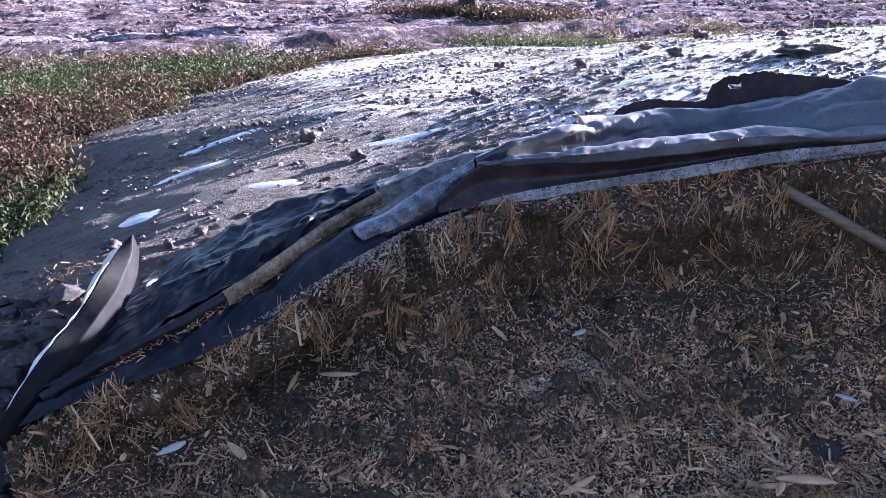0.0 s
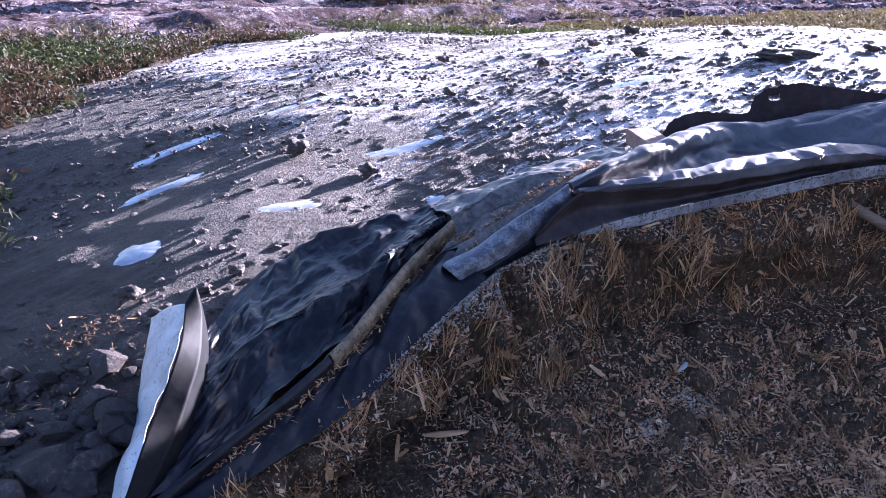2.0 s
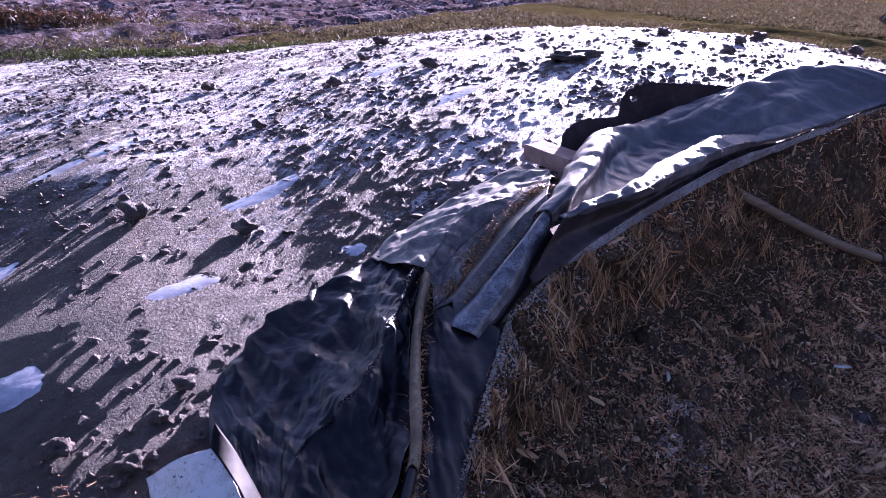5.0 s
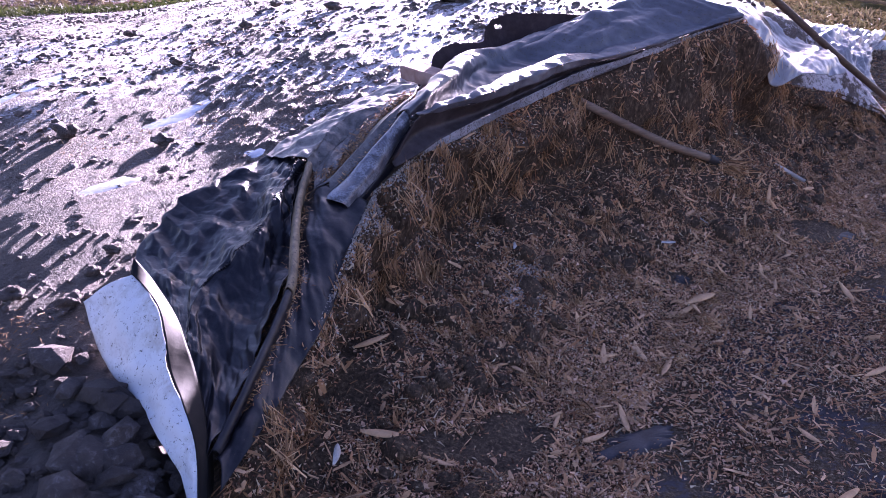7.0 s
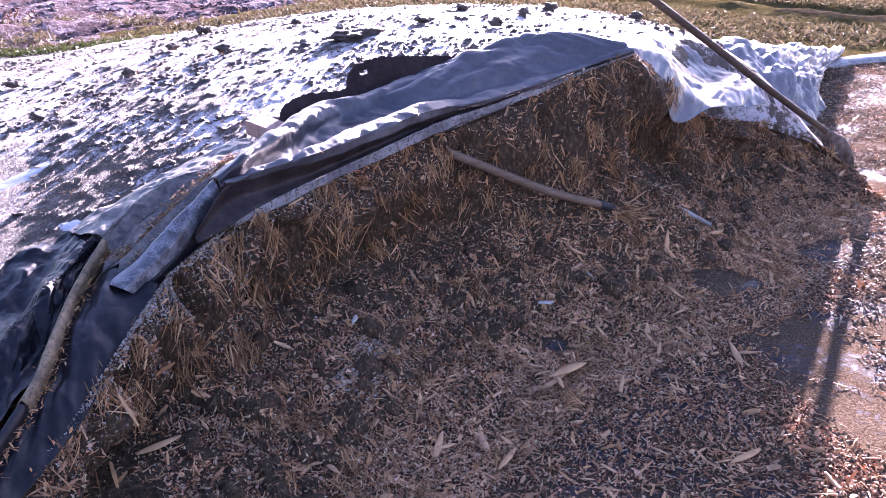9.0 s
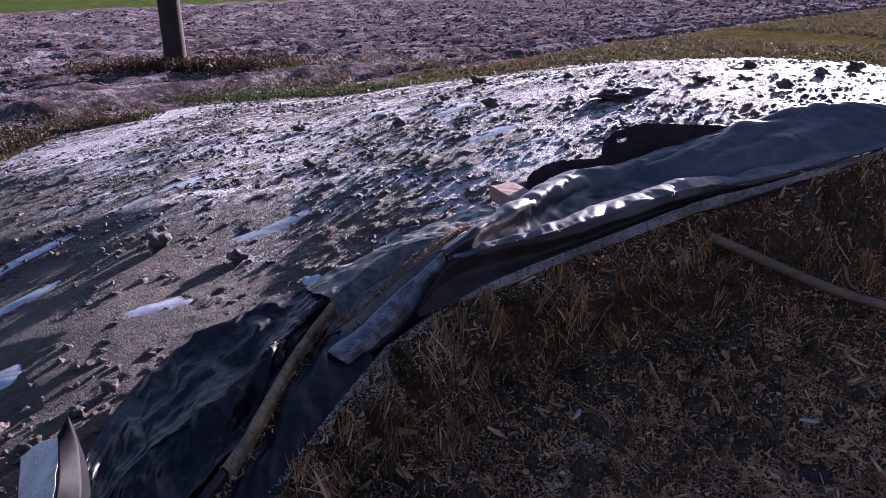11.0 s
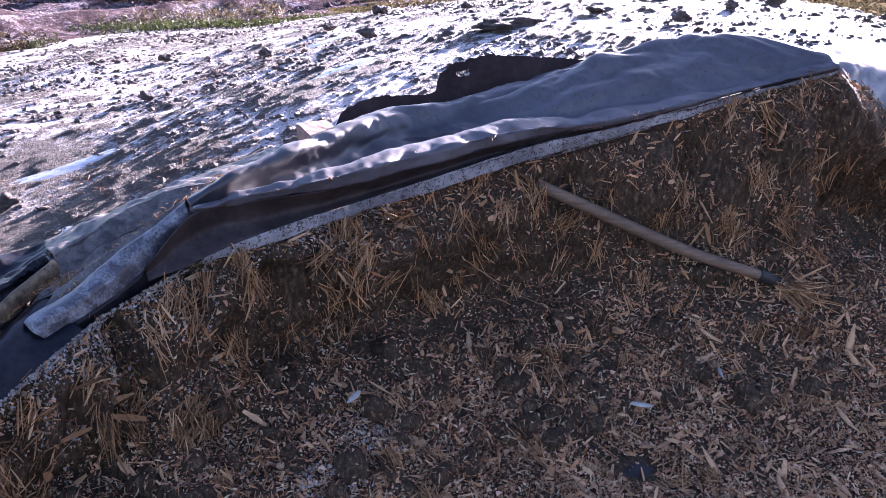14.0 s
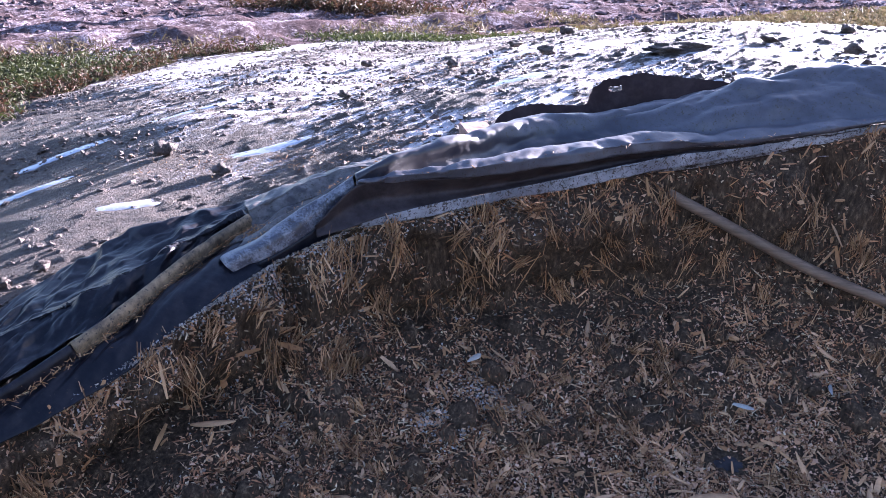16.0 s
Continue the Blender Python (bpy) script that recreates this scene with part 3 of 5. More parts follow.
def loft(curves, n, m, wrinkle=0.006, seed=0, fold=0.0, sharp=(), rest=False, pleat=0.0, folds=()):
    """A sheet through guide curves: n points along, m between each two of them; sharp: curves that are creases;
    folds: straight creases across it, each from one share of its length and width to another, with height and half width."""
    rows = [spline(c, n) for c in curves]
    for k in sorted(sharp, reverse=True):
        if 0 < k < len(rows) - 1:
            rows[k:k + 1] = [0.9 * rows[k] + 0.1 * rows[k - 1], rows[k], 0.9 * rows[k] + 0.1 * rows[k + 1]]
    rows = np.array(rows)
    curves = rows
    k = len(curves)
    out = np.array([spline(rows[:, i], (k - 1) * m + 1) for i in range(n)])
    nu, nv = out.shape[:2]
    du = np.gradient(out, axis=0)
    dv = np.gradient(out, axis=1)
    nor = np.cross(du, dv)
    nor /= np.linalg.norm(nor, axis=2)[..., None] + 1e-9
    lu = np.cumsum(np.linalg.norm(du, axis=2), 0)
    lv = np.cumsum(np.linalg.norm(dv, axis=2), 1)
    # flat crumpled facets in two sizes, with a little waviness
    w = 0.08 * fbm(lu * 0.4, lv, 0.15, 2, seed) + 0.5 * facets(lu, lv, seed + 31, 0.19) + 0.34 * facets(lu, lv, seed + 37, 0.08) + 0.10 * facets(lu, lv, seed + 43, 0.038)
    hem = step(0, 0.03, lv) * 0.5 + 0.5
    out = out + nor * (wrinkle * w * hem + fold * np.abs(fbm(lu * 0.8, lv * 1.5, 0.25, 2, seed + 3)))[..., None]
    for u0, v0, u1, v1, high, half in folds:
        i0, j0, i1, j1 = int(u0 * (nu - 1)), int(v0 * (nv - 1)), int(u1 * (nu - 1)), int(v1 * (nv - 1))
        du, dv = lu[i1, j1] - lu[i0, j0], lv[i1, j1] - lv[i0, j0]
        pu, pv = lu - lu[i0, j0], lv - lv[i0, j0]
        t = np.clip((pu * du + pv * dv) / (du * du + dv * dv), 0, 1)
        off = np.hypot(pu - t * du, pv - t * dv)
        out = out + nor * (high * np.clip(1 - off / half, 0, 1) * np.sin(np.pi * np.clip(t, 0.08, 0.92)))[..., None]
    if pleat:
        tail = lv / lv[:, -1:]
        out = out + nor * (pleat * tail * (0.7 * vnoise(lu / 0.11 + 0.6 * lv, lv * 1.2, seed + 9) + 0.6 * (1 - 2 * np.abs(vnoise(lu / 0.2 - 0.5 * lv, lv, seed + 11)))))[..., None]
    if rest:
        x, y = out[..., 0], out[..., 1]
        low = z_heap(x, y) + 0.016
        out[..., 2] = np.where(y > y_front(x) + 0.05, np.maximum(out[..., 2], low + 0.3 * np.clip(out[..., 2] - low + 0.02, 0, 0.02)), out[..., 2])
    return out


def sheet(name, curves, n, m, mat, parent, label="", wrinkle=0.006, seed=0, thick=0.0016, fold=0.0, sharp=(), rest=False, pleat=0.0, folds=()):
    p = loft(curves, n, m, wrinkle, seed, fold, sharp, rest, pleat, folds)
    me = mesh_np(name, p.reshape(-1, 3), grid_faces(*p.shape[:2]), mat)
    ob = part(name, me, parent, label)
    return solid(ob, thick)


black_sheet = tagged(new("plastic_sheet"), "crumpled black silage film folded back along the cut edge", "plastic sheet")

# Folded band along the crest: back hem, upper roll, valley, second roll, tuck, lower hem.
BAND_BACK = [(0.0, 4.22, 0.83), (0.10, 4.33, 0.87), (0.27, 4.54, 0.90), (0.56, 4.89, 0.93), (0.93, 5.08, 0.975), (1.44, 5.18, 1.06), (1.90, 5.22, 1.14), (2.25, 5.08, 1.12)]
BAND_RISE = [(0.01, 4.20, 0.865), (0.11, 4.29, 0.92), (0.285, 4.50, 0.955), (0.575, 4.86, 0.975), (0.91, 5.00, 1.01), (1.42, 5.10, 1.135), (1.89, 5.14, 1.205), (2.25, 4.98, 1.165)]
BAND_ROLL = [(0.02, 4.17, 0.885), (0.13, 4.24, 0.942), (0.31, 4.44, 0.982), (0.59, 4.80, 0.992), (0.90, 4.93, 1.022), (1.40, 5.03, 1.158), (1.88, 5.07, 1.226), (2.25, 4.91, 1.185)]
BAND_BROW = [(0.024, 4.155, 0.885), (0.136, 4.222, 0.935), (0.325, 4.405, 0.968), (0.60, 4.755, 0.980), (0.905, 4.89, 1.005), (1.38, 4.94, 1.112), (1.85, 5.00, 1.185), (2.255, 4.885, 1.178)]
BAND_MID = [(0.026, 4.15, 0.875), (0.138, 4.225, 0.895), (0.33, 4.40, 0.905), (0.61, 4.735, 0.915), (0.92, 4.86, 0.955), (1.35, 4.86, 1.055), (1.81, 4.93, 1.125), (2.26, 4.865, 1.167)]
BAND_FLOOR = [(0.028, 4.145, 0.865), (0.15, 4.225, 0.865), (0.345, 4.37, 0.87), (0.635, 4.67, 0.885), (0.95, 4.82, 0.935), (1.33, 4.83, 1.025), (1.80, 4.90, 1.09), (2.265, 4.86, 1.158)]
BAND_VALLEY = [(0.03, 4.14, 0.862), (0.165, 4.205, 0.86), (0.37, 4.315, 0.868), (0.67, 4.56, 0.875), (0.99, 4.75, 0.92), (1.30, 4.80, 0.985), (1.78, 4.86, 1.055), (2.27, 4.855, 1.15)]
BAND_ROLL2_BACK = [(0.04, 4.13, 0.888), (0.18, 4.195, 0.912), (0.39, 4.28, 0.94), (0.70, 4.51, 0.955), (1.03, 4.69, 0.985), (1.36, 4.755, 0.995), (1.77, 4.815, 1.05), (2.275, 4.845, 1.145)]
BAND_ROLL2 = [(0.045, 4.10, 0.888), (0.19, 4.16, 0.905), (0.41, 4.22, 0.93), (0.72, 4.43, 0.945), (1.05, 4.60, 0.970), (1.38, 4.69, 0.98), (1.76, 4.775, 1.035), (2.28, 4.835, 1.14)]
BAND_ROLL2_LOW = [(0.045, 4.105, 0.872), (0.19, 4.17, 0.88), (0.41, 4.24, 0.89), (0.72, 4.43, 0.905), (1.05, 4.605, 0.935), (1.38, 4.695, 0.96), (1.76, 4.78, 1.02), (2.28, 4.835, 1.135)]
BAND_TUCK = [(0.05, 4.14, 0.80), (0.21, 4.22, 0.815), (0.42, 4.32, 0.83), (0.74, 4.50, 0.86), (1.06, 4.64, 0.905), (1.38, 4.72, 0.945), (1.76, 4.80, 1.01), (2.28, 4.845, 1.13)]
BAND_HEM = [(0.06, 4.085, 0.728), (0.24, 4.185, 0.747), (0.44, 4.305, 0.768), (0.74, 4.475, 0.802), (1.07, 4.615, 0.857), (1.39, 4.715, 0.905), (1.78, 4.80, 0.985), (2.30, 4.845, 1.11)]
BAND_STRIP = [(x, y - 0.008, z + h) for (x, y, z), h in zip(BAND_HEM, (0.014, 0.038, 0.044, 0.046, 0.044, 0.040, 0.030, 0.015))]
BAND_STRIP = [tuple(p + [0, 0, 0.006 * float(vnoise(5 * p[0], 3.0, 48)) + 0.003 * float(vnoise(19 * p[0], 3.0, 49))]) for p in spline(BAND_STRIP, 60)]
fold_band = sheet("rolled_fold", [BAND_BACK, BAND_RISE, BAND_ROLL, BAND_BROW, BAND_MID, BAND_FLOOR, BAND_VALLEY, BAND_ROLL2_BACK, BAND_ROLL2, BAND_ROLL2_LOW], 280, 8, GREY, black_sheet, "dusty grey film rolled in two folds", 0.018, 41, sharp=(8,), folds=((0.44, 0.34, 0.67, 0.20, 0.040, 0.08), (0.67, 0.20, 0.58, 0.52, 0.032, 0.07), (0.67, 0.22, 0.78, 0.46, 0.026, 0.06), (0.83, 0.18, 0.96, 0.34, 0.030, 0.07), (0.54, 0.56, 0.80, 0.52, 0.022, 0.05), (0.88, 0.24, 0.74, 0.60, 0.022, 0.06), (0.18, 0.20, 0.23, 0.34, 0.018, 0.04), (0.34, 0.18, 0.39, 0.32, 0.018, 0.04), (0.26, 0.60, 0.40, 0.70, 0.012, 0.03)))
# rolls and dome keep full dust; bare paints shade into the hollow between them
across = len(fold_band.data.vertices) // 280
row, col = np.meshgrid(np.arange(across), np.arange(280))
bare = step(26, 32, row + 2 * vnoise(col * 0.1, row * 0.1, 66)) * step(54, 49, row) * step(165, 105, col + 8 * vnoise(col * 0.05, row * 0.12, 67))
cover = fold_band.data.attributes.new("dust_shade", "FLOAT", "POINT")
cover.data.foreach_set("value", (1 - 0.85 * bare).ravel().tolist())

sheet("tucked_fold", [[(-0.09, 4.03, 0.745), *BAND_ROLL2_LOW], [(-0.09, 4.045, 0.722), *BAND_TUCK], [(-0.08, 4.03, 0.70), *BAND_STRIP]], 160, 8, UMBER, black_sheet, "brownish film tucked under the roll", 0.014, 42)
BAND_HEM = [tuple(p + [0, 0, 0.006 * float(vnoise(7 * p[0], 0.0, 44)) + 0.004 * float(vnoise(23 * p[0], 0.0, 49))]) for p in spline(BAND_HEM, 60)]
sheet("lower_hem", [BAND_STRIP, BAND_HEM], 170, 9, PALE, black_sheet, "pale dirty hem hanging over the silage", 0.004, 43)

# Sheet lying on the soil left of the crossing: back edge, hollow, crease, dip and a rolled ridge.
FLAP_BACK = [(-1.10, 3.66, 0.47), (-1.075, 3.95, 0.475), (-0.97, 4.11, 0.54), (-0.86, 4.20, 0.61), (-0.74, 4.27, 0.635), (-0.62, 4.33, 0.66), (-0.50, 4.42, 0.68)]
FLAP_HOLLOW = [(-1.04, 3.40, 0.455), (-0.98, 3.66, 0.465), (-0.90, 3.82, 0.49), (-0.80, 3.90, 0.54), (-0.68, 4.05, 0.585), (-0.57, 4.22, 0.63), (-0.43, 4.38, 0.685)]
FLAP_CREASE = [(-1.0, 3.22, 0.43), (-0.945, 3.48, 0.487), (-0.87, 3.63, 0.512), (-0.79, 3.67, 0.547), (-0.68, 3.76, 0.592), (-0.56, 3.95, 0.652), (-0.41, 4.2, 0.705)]
FLAP_DIP = [(-0.985, 3.05, 0.38), (-0.90, 3.25, 0.405), (-0.815, 3.42, 0.435), (-0.73, 3.54, 0.47), (-0.635, 3.70, 0.525), (-0.545, 3.88, 0.59), (-0.42, 4.12, 0.68)]
FLAP_RIDGE = [(-0.975, 2.92, 0.37), (-0.86, 3.09, 0.435), (-0.74, 3.29, 0.49), (-0.63, 3.49, 0.55), (-0.565, 3.70, 0.595), (-0.497, 3.91, 0.655), (-0.385, 4.175, 0.715)]
RIDGE_LEFT = [(x - 0.014, y, z - 0.020) for x, y, z in FLAP_RIDGE]
RIDGE_RIGHT = [(x + 0.013, y - 0.004, z - 0.014) for x, y, z in FLAP_RIDGE]
RIDGE_FOOT = [(x + 0.016, y + 0.012, z - 0.050) for x, y, z in FLAP_RIDGE]
FLAP_SIDE = [(-0.965, 2.90, 0.335), (-0.83, 3.06, 0.375), (-0.70, 3.28, 0.415), (-0.565, 3.49, 0.50), (-0.475, 3.68, 0.57), (-0.42, 3.83, 0.625), (-0.34, 3.98, 0.66)]
FLAP_LOW = [(-0.98, 2.83, 0.30), (-0.83, 3.01, 0.345), (-0.67, 3.24, 0.37), (-0.50, 3.45, 0.45), (-0.41, 3.63, 0.505), (-0.32, 3.75, 0.57), (-0.23, 3.91, 0.62)]
FLAP_BACK = [tuple(p + [0.012 * float(vnoise(30 * p[0], 0.0, 92)), 0.02 * float(vnoise(24 * p[0], 4.0, 91)), 0]) for p in spline(FLAP_BACK, 60)]
sheet("black_flap", [FLAP_BACK, FLAP_HOLLOW, FLAP_CREASE, FLAP_DIP, RIDGE_LEFT], 300, 26, BLACK, black_sheet, "glossy black film with sharp creases", 0.034, 45, sharp=(2,), rest=True)
# the muddy roll ends halfway down, below it runs a bare black fold
ridge_rows = [spline(line, 60) for line in (RIDGE_LEFT, FLAP_RIDGE, RIDGE_RIGHT, RIDGE_FOOT)]
sheet("rolled_ridge", [r[26:] for r in ridge_rows], 80, 6, BROWN, black_sheet, "muddy tan roll of film", 0.005, 46)
sheet("bare_fold", [r[:27] - [0, 0, 0.004] for r in ridge_rows], 50, 5, BLACK, black_sheet, "black fold below the muddy roll", 0.004, 48)
sheet("side_flap", [RIDGE_FOOT, FLAP_SIDE, FLAP_LOW], 160, 14, BLACK, black_sheet, "black film hanging over the silage edge", 0.020, 47)

# Between the flap and the crossing: slope, boxy ridge, gutter with fallen silage, thin fold and pale tube.
BROWNGREY = film_material("soiled_grey_film", (0.034, 0.030, 0.030), (0.175, 0.155, 0.142), 0.42, 0.66, 0.38, scale=0.8, specks=0.6, spec=0.3)
NECK_BACK = [(-0.50, 4.42, 0.68), (-0.38, 4.56, 0.70), (-0.25, 4.63, 0.735), (-0.06, 4.71, 0.80), (0.07, 4.765, 0.835), (0.25, 4.845, 0.855)]
NECK_SLOPE = [(-0.45, 4.30, 0.70), (-0.34, 4.42, 0.735), (-0.21, 4.51, 0.775), (-0.04, 4.60, 0.825), (0.10, 4.64, 0.85), (0.27, 4.70, 0.875)]
NECK_RIDGE = [(-0.385, 4.185, 0.725), (-0.31, 4.28, 0.755), (-0.235, 4.37, 0.785), (-0.13, 4.45, 0.815), (0.03, 4.50, 0.85), (0.23, 4.56, 0.89)]
NECK_LEDGE = [(-0.365, 4.16, 0.68), (-0.285, 4.25, 0.705), (-0.205, 4.33, 0.735), (-0.11, 4.39, 0.765), (0.03, 4.45, 0.835), (0.20, 4.51, 0.885)]
NECK_GUTTER = [(-0.405, 4.03, 0.645), (-0.28, 4.14, 0.675), (-0.17, 4.26, 0.715), (-0.06, 4.34, 0.785), (0.05, 4.40, 0.845), (0.17, 4.46, 0.885)]
NECK_FOLD = [(-0.345, 4.03, 0.67), (-0.24, 4.10, 0.735), (-0.14, 4.175, 0.79), (-0.04, 4.24, 0.845), (0.08, 4.30, 0.905)]
NECK_DIP = [(-0.36, 3.97, 0.645), (-0.26, 4.045, 0.69), (-0.15, 4.115, 0.75), (-0.05, 4.18, 0.81), (0.05, 4.24, 0.88)]
NECK_TUBE = [(-0.36, 3.93, 0.66), (-0.27, 3.99, 0.705), (-0.17, 4.05, 0.775), (-0.075, 4.115, 0.83), (0.015, 4.175, 0.885)]
NECK_FRONT = [(-0.315, 3.885, 0.665), (-0.225, 3.955, 0.705), (-0.135, 4.025, 0.755), (-0.055, 4.10, 0.81), (0.02, 4.15, 0.868)]
NECK_UNDER = [(-0.285, 3.90, 0.625), (-0.19, 3.975, 0.665), (-0.11, 4.045, 0.715), (-0.04, 4.115, 0.77), (0.03, 4.16, 0.83)]
NECK_HEM = [(-0.235, 3.93, 0.585), (-0.14, 4.02, 0.63), (-0.06, 4.085, 0.685), (0.02, 4.13, 0.72), (0.10, 4.17, 0.735)]
sheet("neck_fold", [NECK_BACK, NECK_SLOPE, NECK_RIDGE, NECK_LEDGE, NECK_GUTTER], 140, 12, BROWNGREY, black_sheet, "dusty film gathered towards the crossing", 0.028, 51, sharp=(2, 3))
sheet("gutter_fold", [NECK_GUTTER, NECK_FOLD, NECK_DIP], 90, 8, BROWNGREY, black_sheet, "thin fold of dusty film beside the gutter", 0.005, 52, sharp=(1,))
sheet("pale_tube", [[(-0.385, 3.935, 0.634), *NECK_DIP], [(-0.382, 3.91, 0.644), *NECK_TUBE], [(-0.345, 3.865, 0.640), *NECK_FRONT], [(-0.32, 3.875, 0.615), *NECK_UNDER]], 100, 8, TUBE, black_sheet, "frosty pale tube of rolled film", 0.007, 53)
sheet("tube_hem", [NECK_UNDER, NECK_HEM], 60, 5, BLACK, black_sheet, "dark film under the tube", 0.003, 54)

# Torn black flap standing up behind the band.
TORN_LOW = [(0.40, 4.80, 0.88), (0.60, 4.93, 0.92), (0.80, 5.02, 0.94), (0.95, 5.12, 0.97), (1.10, 5.12, 0.99), (1.30, 5.06, 1.04), (1.45, 5.06, 1.09)]
TORN_TOP = [(0.416, 4.86, 0.925), (0.445, 4.90, 0.976), (0.495, 4.94, 1.0), (0.579, 4.98, 1.017), (0.685, 5.03, 1.010), (0.793, 5.08, 1.010), (0.812, 5.10, 1.068), (0.862, 5.14, 1.105), (0.945, 5.19, 1.119), (1.049, 5.19, 1.134), (1.246, 5.15, 1.130), (1.45, 5.08, 1.125)]


def torn_flap():
    n, m = 120, 22
    low, top = spline(TORN_LOW, n), spline(TORN_TOP, n)
    jag = 1 - 0.05 * np.abs(vnoise(np.arange(n) * 0.35, np.zeros(n), 61)) - 0.05 * np.abs(vnoise(np.arange(n) * 1.1, np.zeros(n), 62))
    v = np.linspace(0, 1, m)
    p = low[:, None] + (top - low)[:, None] * (v[None] * jag[:, None])[..., None]
    p[..., 1] += 0.01 * vnoise(p[..., 0] * 14, p[..., 2] * 14, 63)
    f = grid_faces(n, m)
    c = p.reshape(-1, 3)[f].mean(1)
    hole = np.array([0.915, 5.17, 1.065])
    keep = ((c[:, 0] - hole[0]) / 0.030) ** 2 + ((c[:, 2] - hole[2]) / 0.011) ** 2 > 1
    me = mesh_np("torn_flap", p.reshape(-1, 3), f[keep], MATT)
    return solid(part("torn_flap", me, black_sheet, "torn matt black edge with a small hole"), 0.0016)


torn_flap()

# White-lined end of the sheet, turned up at the foot of the heap.
CURL_OUT = [(-1.240, 3.56, 0.530), (-1.228, 3.50, 0.475), (-1.21, 3.43, 0.43), (-1.18, 3.33, 0.39), (-1.13, 3.18, 0.385), (-1.10, 3.02, 0.37), (-1.06, 2.89, 0.32), (-1.06, 2.77, 0.25)]
CURL_IN = [(-1.10, 3.50, 0.625), (-1.075, 3.43, 0.615), (-1.045, 3.33, 0.59), (-1.04, 3.26, 0.55), (-1.045, 3.16, 0.485), (-1.03, 3.03, 0.45), (-1.02, 2.90, 0.39), (-1.04, 2.78, 0.28)]
CURL_MID = [tuple(0.5 * (a + b) + c for a, b, c in zip(p, q, (0.0, 0.0, 0.012))) for p, q in zip(CURL_OUT, CURL_IN)]
CURL_EDGE = [(-1.085, 3.55, 0.655), (-1.04, 3.47, 0.60), (-1.00, 3.35, 0.545), (-0.984, 3.22, 0.494), (-0.978, 3.12, 0.45), (-0.982, 3.015, 0.405), (-0.99, 2.93, 0.36), (-1.02, 2.79, 0.27)]
CURL_BACK = [(x + 0.012, y + 0.01, z - 0.07) for x, y, z in CURL_EDGE]
end_flap = tagged(new("sheet_end"), "end of the silage film turned up with its white lining showing", "plastic sheet")
sheet("white_lining", [CURL_OUT, CURL_MID, CURL_IN], 90, 16, WHITE, end_flap, "white scuffed lining", 0.014, 55)
sheet("dark_border", [CURL_IN, CURL_EDGE, CURL_BACK], 60, 5, INK, end_flap, "black curled border", 0.003, 57, sharp=(1,))

# White sheet draped over the far end of the face.
white_sheet = tagged(new("white_sheet"), "white plastic sheet draped over the end of the heap", "plastic sheet")
DRAPE_EDGE = [(2.27, 4.865, 1.15), (2.31, 4.87, 1.03), (2.42, 4.87, 0.955), (2.55, 4.875, 0.84), (2.68, 4.89, 0.71), (2.95, 4.97, 0.75), (3.25, 5.07, 0.715), (3.60, 5.20, 0.69)]


def over_heap(back, lift):
    """A line of the drape that far behind its lower edge, resting on the heap."""
    line = []
    for k, (x, y, z) in enumerate(DRAPE_EDGE):
        u = k / 7
        x2, y2 = x + 0.3 * back * (u - 0.1), y + back * (0.3 + 0.5 * min(1.0, 2 * u))
        top = float(z_heap(np.array(x2), np.array(max(y2, y + 0.3)))) + lift
        hang = 1 - (1 - min(back / 0.30, 1)) ** 2.2
        line.append((x2, y2, z + (max(top, z + 0.1 * u) - z) * hang))
    return line


DRAPE = [over_heap(1.0, 0.0), over_heap(0.65, 0.045), over_heap(0.35, 0.05), over_heap(0.2, 0.05), over_heap(0.1, 0.05), over_heap(0.04, 0.05), DRAPE_EDGE]
sheet("drape", DRAPE, 160, 12, FOIL, white_sheet, "", 0.022, 65, 0.0018, pleat=0.010)


# ---- single things ----
def tube(points, radii, sides=14, steps=24):
    """A round bar along a curve, with changing radius, closed at both ends."""
    p = spline(points, steps)
    r = np.interp(np.linspace(0, 1, steps), np.linspace(0, 1, len(radii)), radii)
    t = np.gradient(p, axis=0)
    t /= np.linalg.norm(t, axis=1)[:, None]
    ref = np.where(np.abs(t[:, 2:3]) < 0.9, [[0, 0, 1.0]], [[1.0, 0, 0]])
    a = np.cross(t, ref)
    a /= np.linalg.norm(a, axis=1)[:, None]
    b = np.cross(t, a)
    ang = np.linspace(0, 2 * np.pi, sides, endpoint=False)
    v = p[:, None] + r[:, None, None] * (np.cos(ang)[None, :, None] * a[:, None] + np.sin(ang)[None, :, None] * b[:, None])
    f = []
    for i in range(steps - 1):
        for j in range(sides):
            k = (j + 1) % sides
            f.append((i * sides + j, i * sides + k, (i + 1) * sides + k, (i + 1) * sides + j))
    f.append(tuple(range(sides)))
    f.append(tuple(reversed(range((steps - 1) * sides, steps * sides))))
    return v.reshape(-1, 3), f


def bar(name, points, radii, mat, parent, label="", sides=14, steps=24):
    v, f = tube(points, radii, sides, steps)
    return part(name, mesh_np(name, v, f, mat), parent, label)


